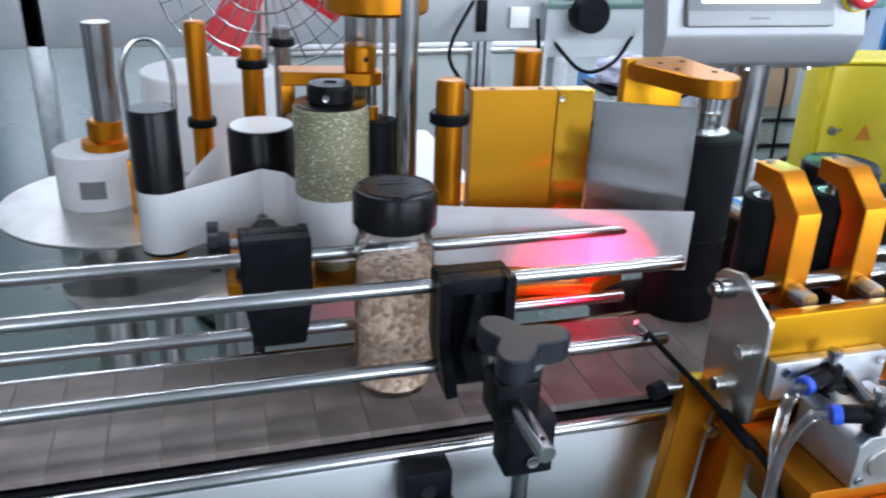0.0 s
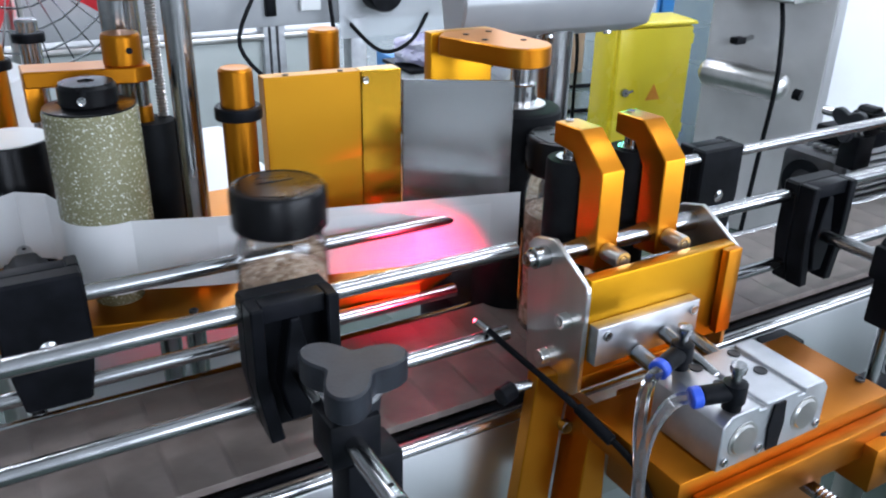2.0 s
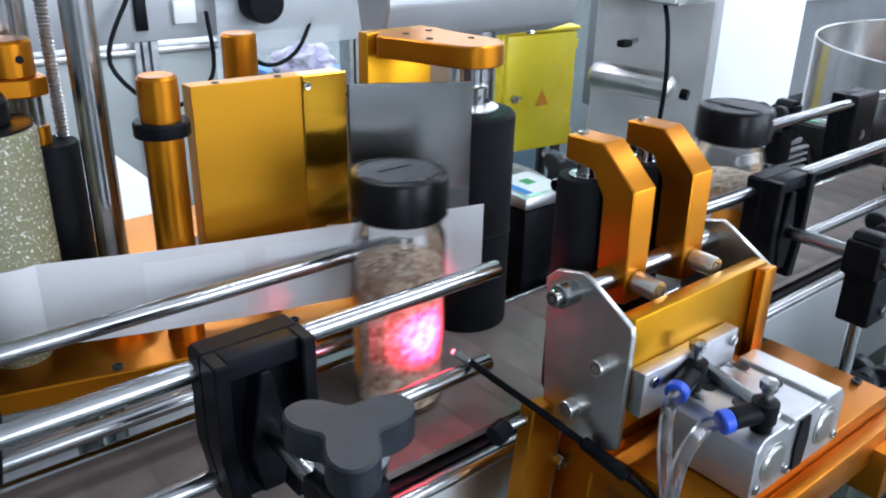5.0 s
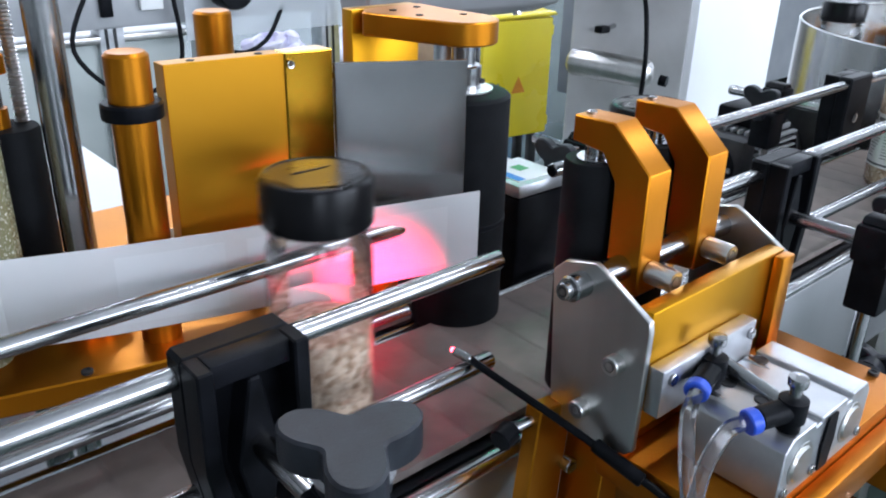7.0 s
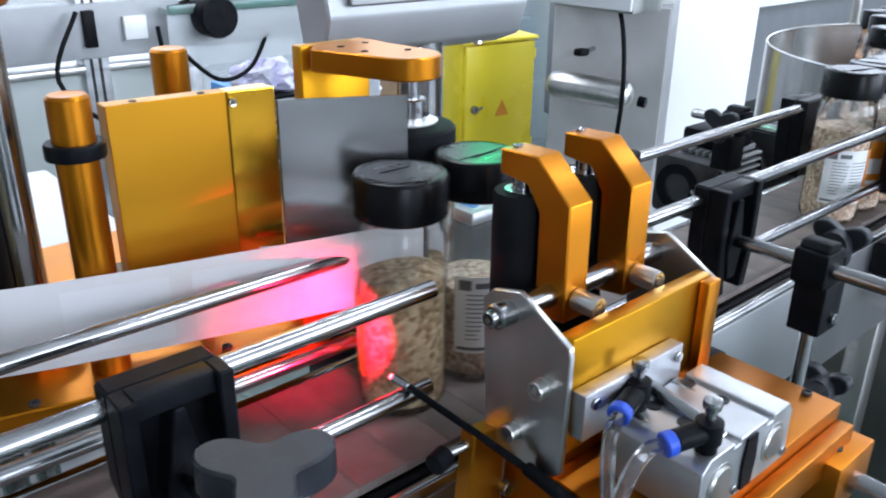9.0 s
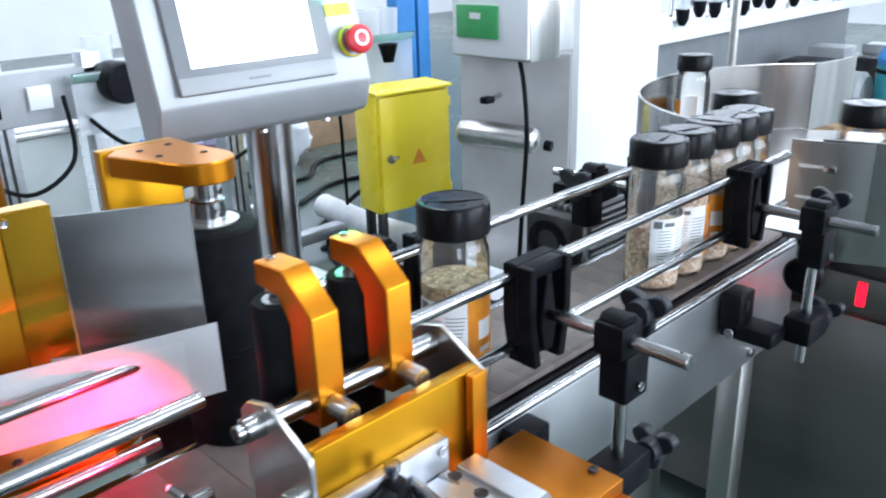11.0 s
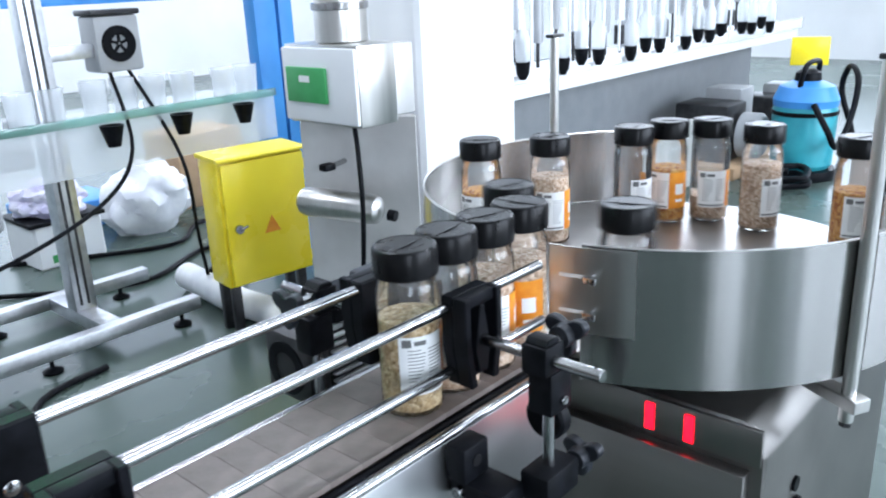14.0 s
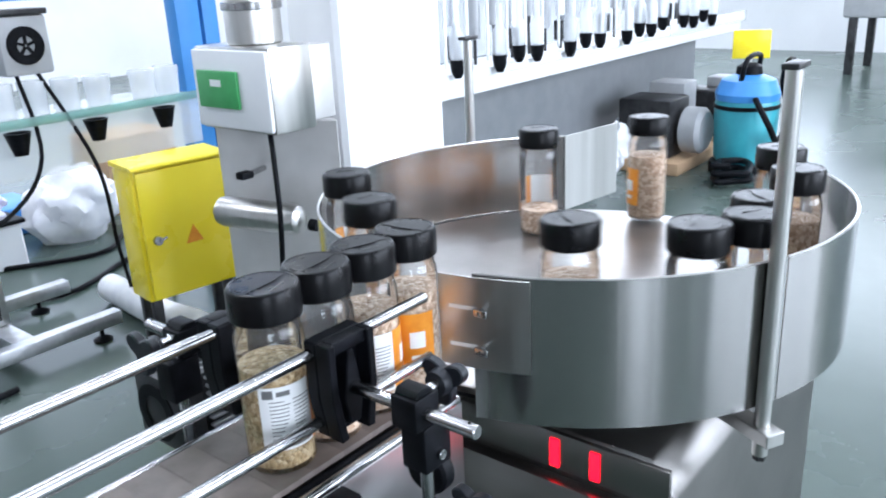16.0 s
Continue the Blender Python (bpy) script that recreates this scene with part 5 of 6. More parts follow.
def labeller():
    bed = thing("labeller_bed", 0.1, 0.8, BED - 0.014, "gold-anodised bed plate of the labeller", "machine bed")
    part("front_plate", prism([(-0.06, 0.640), (0.10, 0.600), (0.255, 0.575), (0.30, 0.60), (0.30, 0.86), (-0.06, 0.86)], BED - 0.014, BED, "z", 0.001), GOLD, bed)
    part("rear_beam", box(-0.06, 0.42, 0.80, 0.88, BED - 0.045, BED - 0.0145, 0.001), GOLD, bed)
    for x, y in ((0.08, 0.612), (0.2, 0.60)):
        part("bed_screw", hexbolt(x, y, BED, 0.0035, 0.002, "z"), DARKMETAL, bed)
    base = thing("labeller_stand", 0.1, 0.9, FLOOR, "white steel stand carrying the labeller", "stand")
    part("cabinet", box(-0.05, 0.28, 0.90, 1.25, FLOOR + 0.05, BED - 0.046, 0.006), WHITE, base)
    for x in (0.0, 0.24):
        part("foot", rod((x, 1.0, FLOOR), (x, 1.0, FLOOR + 0.05), 0.025), BLACK, base)
    for x, y in ((0.075, 0.70), (0.105, 0.74)):
        part("support_rod", rod((x, y, 0.62), (x, y, BED - 0.0142), 0.0095), CHROME, base)
    part("support_plate", box(0.0, 0.2, 0.66, 0.8995, 0.60, 0.62, 0.002), DARKMETAL, base)
    # lifting column
    col = thing("lifting_column", 0.103, 0.70, BED, "two polished lifting columns with a gold disc on top", "column")
    part("column", rod((0.105, 0.672, BED), (0.105, 0.672, 1.30), 0.0098, 24), CHROME, col)
    part("column", rod((0.078, 0.745, BED), (0.078, 0.745, 1.30), 0.0150, 24), CHROME, col)
    part("base_ring", lathe([(0.0102, 0), (0.024, 0), (0.025, 0.002), (0.025, 0.014), (0.022, 0.016), (0.0102, 0.016)], 0.105, 0.672, "z", BED, 32), GOLD, col)
    for a in (40, 160, 280):
        part("ring_screw", hexbolt(0.105 + 0.018 * math.cos(radians(a)), 0.672 + 0.018 * math.sin(radians(a)), BED + 0.0155, 0.0028, 0.0018, "z"), DARKMETAL, col)
    part("top_disc", lathe([(0, 0), (0.044, 0), (0.046, 0.003), (0.046, 0.016), (0.044, 0.018), (0, 0.018)], 0.086, 0.71, "z", 1.149, 40), GOLD, col)
    part("lead_screw", rod((0.096, 0.715, BED), (0.096, 0.715, 1.30), 0.0035, 10), STEEL, col)
    bm_ = bmesh.new()
    for k in range(110):
        lathe([(0.0035, 0), (0.0046, 0.0007), (0.0035, 0.0014)], 0.096, 0.715, "z", 1.0 + k * 0.0025, 10, bm_)
    part("screw_thread", bm_, STEEL, col)
    post("guide_post", 0.132, 0.627, 0.0122, BED, 1.1055, GOLD, "gold-anodised guide post with a black ring", 1.068)
    post("guide_post", 0.27, 0.802, 0.0150, BED, 1.095, GOLD, "gold-anodised guide post behind the cover plate")
    post("guide_post", -0.072, 0.95, 0.0118, 0.9091, 1.105, GOLD, "slim gold-anodised web post with a black ring", 0.985)
    post("guide_post", -0.014, 0.90, 0.0120, 0.8996, 1.085, GOLD, "slim gold-anodised web post with a black ring", 1.062)
    post("guide_post", 0.025, 0.97, 0.0105, 0.90, 1.095, CHROME, "polished steel web post with a black ring", 1.072)
    # carrier bar under the three web posts
    solo("post_carrier", box(-0.02, 0.05, 0.881, 0.985, BED - 0.043, 0.8995, 0.001), GOLD, "gold-anodised carrier bar under the web posts", "carrier bar")
    # clear drive roller with its gold yoke
    dr = thing("drive_roller", 0.037, 0.665, BED, "sparkling pale knurled drive roller with a black hub", "roller", "web rollers")
    part("roller", lathe([(0, 0), (0.018, 0), (0.018, 0.0155), (0.0325, 0.0165), (0.0325, 0.149), (0.031, 0.151), (0, 0.151)], 0.037, 0.665, "z", BED, 48), KNURLGLINT, dr)
    part("hub", lathe([(0, 0), (0.0185, 0), (0.020, 0.002), (0.020, 0.013), (0.018, 0.016), (0.006, 0.0165), (0.005, 0.015), (0, 0.015)], 0.037, 0.665, "z", BED + 0.1528, 28), CAPBLACK, dr)
    part("end_disc", lathe([(0, 0), (0.0312, 0), (0.0312, 0.0012), (0.030, 0.0016), (0, 0.0016)], 0.037, 0.665, "z", BED + 0.1511, 40), CAPBLACK, dr, "black roller end")
    part("hub_screw", hexbolt(0.030, 0.6465, BED + 0.160, 0.003, 0.003), CHROME, dr)
    y = thing("pinch_yoke", 0.05, 0.70, 1.08, "gold-anodised yoke arm holding the pinch roller", "arm")
    part("arm", prism([(0.0, 0.705), (0.075, 0.690), (0.088, 0.696), (0.088, 0.716), (0.075, 0.724), (0.0, 0.735)], 1.086, 1.098, "z", 0.001), GOLD, y)
    part("arm_foot", box(0.0, 0.012, 0.708, 0.732, 1.06, 1.0858, 0.001), GOLD, y)
    part("boss", lathe([(0, 0), (0.0135, 0), (0.0142, 0.001), (0.0142, 0.021), (0.013, 0.023), (0, 0.023)], 0.070, 0.706, "z", 1.0982, 28), GOLD, y)
    # black disc on the boss stands for the shaded depth of a hole
    part("boss_hole", lathe([(0, 0), (0.0025, 0), (0.0025, 0.0006), (0, 0.0006)], 0.073, 1.110, "y", 0.6914, 12), BLACK, y)
    part("pinch_shaft", rod((0.080, 0.706, 1.04), (0.080, 0.706, 1.0858), 0.005), CHROME, y)
    pr = thing("pinch_roller", 0.085, 0.700, BED, "black rubber pinch roller beside the drive roller", "roller", "web rollers")
    part("roller", lathe([(0, 0), (0.0175, 0), (0.018, 0.001), (0.018, 0.123), (0.017, 0.125), (0, 0.125)], 0.085, 0.706, "z", BED, 30), RUBBER, pr)
    part("cap", lathe([(0, 0), (0.007, 0), (0.007, 0.012), (0, 0.012)], 0.080, 0.706, "z", 1.0531, 16), GOLD, pr)
    # dark deflecting rollers and the wire handle
    br = thing("deflecting_roller", -0.11, 0.70, 0.94, "glossy black deflecting roller under a bent wire handle", "roller", "web rollers")
    part("roller", lathe([(0, 0), (0.0195, 0), (0.0205, 0.001), (0.0205, 0.130), (0.0195, 0.132), (0, 0.132)], -0.11, 0.70, "z", 0.94, 32), CAPBLACK, br)
    part("wire_handle", pipe([(-0.1285, 0.70, 0.945), (-0.1300, 0.70, 1.07), (-0.1300, 0.70, 1.105), (-0.122, 0.70, 1.124), (-0.110, 0.70, 1.130), (-0.098, 0.70, 1.124), (-0.0915, 0.70, 1.105), (-0.0915, 0.70, 1.07)], 0.0026), CHROME, br)
    part("holder", box(-0.125, -0.095, 0.70, 0.80, 0.925, 0.9398, 0.001), GOLD, br)
    wr = thing("web_brake_roller", -0.015, 0.785, 0.90, "wide glossy black roller with a white end", "roller", "web rollers")
    part("roller", lathe([(0, 0), (0.032, 0), (0.033, 0.001), (0.033, 0.122), (0.032, 0.124), (0, 0.124)], -0.015, 0.785, "z", 0.905, 36), CAPBLACK, wr)
    part("end_disc", lathe([(0, 0), (0.0305, 0), (0.0305, 0.001), (0, 0.001)], -0.015, 0.785, "z", 1.0292, 32), LABELWHITE, wr)
    # label reel
    reel = thing("label_reel", -0.19, 0.92, 0.86, "label reel on a large steel disc with a gold collar", "label reel")
    part("disc", lathe([(0, 0), (0.134, 0), (0.135, 0.001), (0.135, 0.003), (0.134, 0.004), (0, 0.004)], -0.165, 0.925, "z", 0.905, 64), STEEL, reel)
    part("core", lathe([(0, 0), (0.043, 0), (0.044, 0.001), (0.044, 0.061), (0.042, 0.062), (0, 0.062)], -0.19, 0.93, "z", 0.9092, 40), PAPER, reel, "white wound label roll")
    c = part("collar", lathe([(0, 0), (0.027, 0), (0.027, 0.009), (0.019, 0.011), (0.019, 0.030), (0.016, 0.032), (0, 0.032)], -0.176, 0.93, "z", 0.9714, 32), GOLD, reel)
    part("spindle", rod((-0.172, 0.93, 1.0), (-0.172, 0.93, 1.108), 0.0150), CHROME, c)
    part("roll_stop", box(-0.153, -0.139, 0.878, 0.886, 0.9092, 0.970, 0.001), GOLD, reel, "gold-anodised stop beside the roll")
    part("sticker", ribbon(arc(-0.19, 0.93, 0.0443, -75, -110, 6), 0.925, 0.945, 0.0002), INK, reel)
    part("foot", lathe([(0, 0), (0.03, 0), (0.03, 0.60), (0, 0.60)], -0.19, 0.93, "z", FLOOR, 24), STEEL, reel)
    red = thing("waste_reel", -0.12, 0.84, 0.80, "steel backing-paper disc below the web", "disc")
    part("disc", lathe([(0, 0), (0.098, 0), (0.099, 0.001), (0.099, 0.003), (0.098, 0.004), (0, 0.004)], -0.125, 0.815, "z", 0.862, 56), STEEL, red)
    part("stem", rod((-0.125, 0.815, FLOOR), (-0.125, 0.815, 0.8618), 0.014), STEEL, red)
    pr2 = thing("paper_drum", -0.03, 1.08, FLOOR, "white paper drum behind the web posts", "drum")
    part("drum", lathe([(0, 0), (0.085, 0), (0.086, 0.001), (0.086, 0.12), (0.084, 0.122), (0, 0.122)], -0.06, 1.09, "z", 0.90, 44), PAPER, pr2)
    part("stem", rod((-0.06, 1.09, FLOOR), (-0.06, 1.09, 0.8998), 0.02), STEEL, pr2)
    # label web with its labels
    web = thing("label_web", 0.0, 0.66, 0.944, "white label web running over the rollers to the peel edge", "label web")
    path = [(-0.034, 0.897), (-0.092, 0.7115)] + arc(-0.11, 0.70, 0.0212, 30, 300, 24) + [(-0.02, 0.735), (0.0, 0.72)]
    path += arc(0.037, 0.665, 0.0332, 140, 290, 18) + [(0.10, 0.6155), (0.16, 0.598), (0.25, 0.5755), (0.335, 0.554)]
    part("web_band", ribbon(path, 0.9445, 1.0005, 0.0005), PAPER, web)
    back = [(0.335, 0.5565), (0.336, 0.558), (0.30, 0.575), (0.27, 0.600), (0.20, 0.64), (0.13, 0.66)]
    part("backing_paper", ribbon(back, 0.9460, 0.9860, 0.0004), PAPER, web)
    for xa, xb in ((0.105, 0.165), (0.178, 0.238), (0.251, 0.311)):
        def onweb(x):
            pts = [(0.10, 0.6155), (0.16, 0.598), (0.25, 0.5755), (0.335, 0.554)]
            for p, q in zip(pts, pts[1:]):
                if x <= q[0]:
                    k = (x - p[0]) / (q[0] - p[0])
                    return (x, p[1] + k * (q[1] - p[1]) - 0.0003)
        n = 6
        part("label", ribbon([onweb(xa + (xb - xa) * k / n) for k in range(n + 1)], 0.9500, 0.9930, 0.0001), WEBLABEL, web, "white label on the web")
    # gold cover plate and the grey peel plate
    cov = thing("cover_plate", 0.2, 0.61, BED, "gold-anodised cover plate beside the peel plate", "cover plate")
    part("plate", prism([(0.152, 0.6265), (0.226, 0.6195), (0.226, 0.6325), (0.152, 0.6395)], 0.968, 1.0955, "z", 0.0004), GOLD_SMOOTH, cov)
    part("edge_block", prism([(0.2261, 0.6188), (0.2585, 0.6145), (0.2585, 0.6315), (0.2262, 0.6325)], 0.968, 1.0955, "z", 0.0008), GOLD_MIRROR, cov)
    for x in (0.229, 0.252):
        part("screw", hexbolt(x, 0.6172, 1.0885, 0.0026, 0.0012), CHROME, cov)
    # two holes, their darkness painted as black discs on the top edge
    for x in (0.17, 0.212):
        part("top_hole", lathe([(0, 0), (0.0025, 0), (0.0025, 0.0005), (0, 0.0005)], x, 0.6315 - (x - 0.152) * 0.095, "z", 1.0954, 12), BLACK, cov)
    part("stand_pin", rod((0.2, 0.63, BED), (0.2, 0.63, 0.9678), 0.006), CHROME, cov)
    peel = thing("peel_plate", 0.3, 0.59, 0.93, "thin grey steel peel plate with faint scratches", "peel plate")
    part("plate", prism([(0.2592, 0.6135), (0.3365, 0.5725), (0.3378, 0.5745), (0.2592, 0.6162)], 0.944, 1.0865, "z", 0.0003), PEELSTEEL, peel)
    part("foot", box(0.262, 0.30, 0.60, 0.64, BED, 0.9438, 0.001), GOLD, peel)
    # big wrap roller with its gold arm
    wr2 = thing("wrap_roller", 0.373, 0.612, 0.86, "large dark rubber wrap roller under a rounded gold arm", "roller")
    part("roller", lathe([(0, 0), (0.0348, 0), (0.0360, 0.0015), (0.0360, 0.187), (0.0343, 0.189), (0.033, 0.1895), (0.02, 0.191), (0, 0.191)], 0.373, 0.6165, "z", 0.863, 40), RUBBER, wr2)
    part("band", lathe([(0.0361, 0), (0.0365, 0.0005), (0.0365, 0.004), (0.0361, 0.0045)], 0.373, 0.6165, "z", 0.952, 40), BLACK, wr2)
    part("collar", lathe([(0.006, 0), (0.0135, 0), (0.0135, 0.017), (0.012, 0.018), (0.006, 0.018)], 0.373, 0.6165, "z", 1.0542, 28), CHROME, wr2)
    part("washer", lathe([(0.0136, 0), (0.0225, 0), (0.0225, 0.0012), (0.0136, 0.0012)], 0.373, 0.6165, "z", 1.0542, 36), SCREWSTEEL, wr2)
    part("collar_screw", hexbolt(0.374, 0.598, 1.063, 0.002, 0.002), DARKMETAL, wr2)
    part("shaft", rod((0.373, 0.6165, 1.054), (0.373, 0.6165, 1.0875), 0.0088), CHROME, wr2)
    top = [(0.338, 0.690), (0.326, 0.676)] + [(0.373 + 0.0245 * math.cos(radians(a)), 0.6165 + 0.0245 * math.sin(radians(a))) for a in range(200, 375, 12)] + [(0.392, 0.66), (0.392, 0.690)]
    part("arm", prism(top, 1.088, 1.105, "z", 0.0012), GOLD, wr2)
    part("arm_leg", box(0.327, 0.392, 0.6905, 0.704, BED, 1.1045, 0.0012), GOLD_BRIGHT, wr2)
    for x, y2 in ((0.35, 0.67), (0.376, 0.674), (0.352, 0.642), (0.382, 0.628)):
        part("arm_screw", lathe([(0, 0), (0.0028, 0), (0.0028, 0.0005), (0, 0.0005)], x, y2, "z", 1.1051, 12), BLACK, wr2)
    part("leg_foot", box(0.30, 0.42, 0.69, 0.80, BED - 0.0145, BED - 0.0003, 0.001), GOLD, wr2)
    stand = thing("roller_bracket", 0.36, 0.70, 0.66, "black drive housing under the wrap roller", "drive housing")
    part("housing", box(0.322, 0.41, 0.632, 0.70, 0.76, 0.8625, 0.003), BLACK, stand)
    part("leg", box(0.35, 0.38, 0.70, 0.84, 0.80, 0.84, 0.002), BLACK, stand)

    # stepper motor beside the wrap roller, on a gold plate
    mp = thing("motor_plate", 0.48, 0.70, 0.84, "gold-anodised plate carrying the feed motor", "plate")
    part("plate", box(0.4205, 0.545, 0.615, 0.80, 0.838, 0.848, 0.001), GOLD, mp)
    part("leg", box(0.4205, 0.432, 0.70, 0.80, 0.8484, BED - 0.0005, 0.001), GOLD, mp)
    mo = thing("feed_motor", 0.485, 0.659, 0.848, "black square stepper motor with a pale printed top label", "motor")
    part("body", box(0.456, 0.514, 0.630, 0.688, 0.8482, 0.942, 0.004), BLACK, mo)
    part("end_cover", box(0.454, 0.516, 0.628, 0.690, 0.9422, 0.9560, 0.005), ALU, mo, "grey cast end cover")
    lab = part("rating_label", box(0.460, 0.510, 0.634, 0.684, 0.9562, 0.9568, 0), LABELWHITE, mo, "white rating label")
    part("label_stripe", box(0.461, 0.470, 0.636, 0.682, 0.9569, 0.9571, 0), BLUE, lab)
    part("label_mark", box(0.482, 0.494, 0.655, 0.668, 0.9569, 0.9571, 0), GREENPANEL, lab)
    part("cable", pipe([(0.515, 0.665, 0.925), (0.535, 0.672, 0.935), (0.556, 0.68, 0.915), (0.572, 0.69, 0.86), (0.578, 0.70, 0.76), (0.58, 0.71, 0.6), (0.58, 0.72, FLOOR + 0.01)], 0.0085), BLACK, mo)


labeller()


def touch_panel():
    """Tilted operator panel with lit screen, green lamp and emergency stop, on a polished pole."""
    t = thing("operator_panel", 0.58, 0.87, FLOOR, "grey operator panel with a lit screen on a polished pole", "operator panel")
    part("pole", rod((0.592, 0.865, FLOOR), (0.592, 0.865, 1.085), 0.0265, 32), CHROME, t)
    part("pole_flange", lathe([(0.027, 0), (0.07, 0), (0.07, 0.012), (0.027, 0.012)], 0.592, 0.865, "z", FLOOR, 32), STEEL, t)
    yaw, tilt, lean = radians(-8.1), radians(14.6), radians(-1.0)
    # u along the panel, n to the back, face leaning back by tilt; origin is the screen's lower right corner
    face = Matrix.Translation((0.6268, 0.8103, 1.1398)) @ Matrix.Rotation(yaw, 4, "Z") @ Matrix.Rotation(-tilt, 4, "X") @ Matrix.Rotation(lean, 4, "Y")

    def put(bm_, name, mat, parent, label=""):
        bm_.transform(face)
        return part(name, bm_, mat, parent, label)
    # body profile in (depth, height) of the face's own frame: flat front, chin sloping back below
    prof = [(0.004, -0.036), (0.004, 0.150), (0.075, 0.150), (0.075, -0.070), (0.026, -0.066)]
    body = put(prism(prof, -0.182, 0.068, "x", 0.003), "housing", HOUSING, t, "light grey painted steel housing")
    bez = put(box(-0.1596, 0.0213, -0.004, 0.004, -0.0264, 0.104, 0.004), "bezel", HMIGREY, t, "dark grey screen bezel")
    put(box(-0.1585, 0.0203, -0.0062, -0.0042, -0.0256, -0.0085, 0.001), "bezel_strip", GREYP, bez)
    put(box(-0.142, 0.0, -0.0052, -0.0042, 0.0, 0.0765, 0.0), "screen", SCREEN, bez, "white lit touch screen")
    put(box(-0.085, -0.06, -0.0068, -0.0063, -0.0185, -0.016, 0), "maker_mark", HMIGREY, bez)
    for z in (0.068, 0.073):
        put(box(0.0085, 0.013, -0.0048, -0.0042, z, z + 0.003, 0), "bezel_mark", LABELWHITE, bez)
    stop = put(lathe([(0, 0), (0.0115, 0.0005), (0.0155, 0.003), (0.0165, 0.006), (0.015, 0.013), (0.010, 0.015), (0.010, 0.024), (0, 0.024)], 0.0505, 0.008, "y", -0.021, 28), "emergency_stop", RED, t, "red mushroom emergency stop")
    put(lathe([(0.0166, 0), (0.0178, 0.001), (0.0178, 0.006), (0.0166, 0.006)], 0.0505, 0.008, "y", -0.003, 24), "stop_ring", YELLOW, stop)
    put(lathe([(0.006, 0), (0.009, 0.0), (0.009, 0.0006), (0.006, 0.0006)], 0.0505, 0.008, "y", -0.0214, 20), "stop_mark", LABELWHITE, stop)
    put(lathe([(0, 0), (0.0085, 0), (0.010, 0.002), (0.010, 0.008), (0, 0.008)], 0.039, 0.0755, "y", -0.005, 24), "green_lamp", GREENLAMP, t, "lit green push button")
    put(box(0.0245, 0.056, 0.0015, 0.0035, 0.038, 0.051, 0), "yellow_tag", YELLOW, t, "yellow name tag")
    put(box(0.0245, 0.056, 0.0015, 0.0035, 0.096, 0.109, 0), "yellow_tag", YELLOW, t, "yellow name tag")
    for u in (-0.06, 0.02):
        put(lathe([(0, 0), (0.005, 0.0005), (0.005, 0.004), (0, 0.004)], u, 0.045, "z", -0.0742, 12), "chin_screw", CHROME, t)


touch_panel()

# ---- rotary table ----


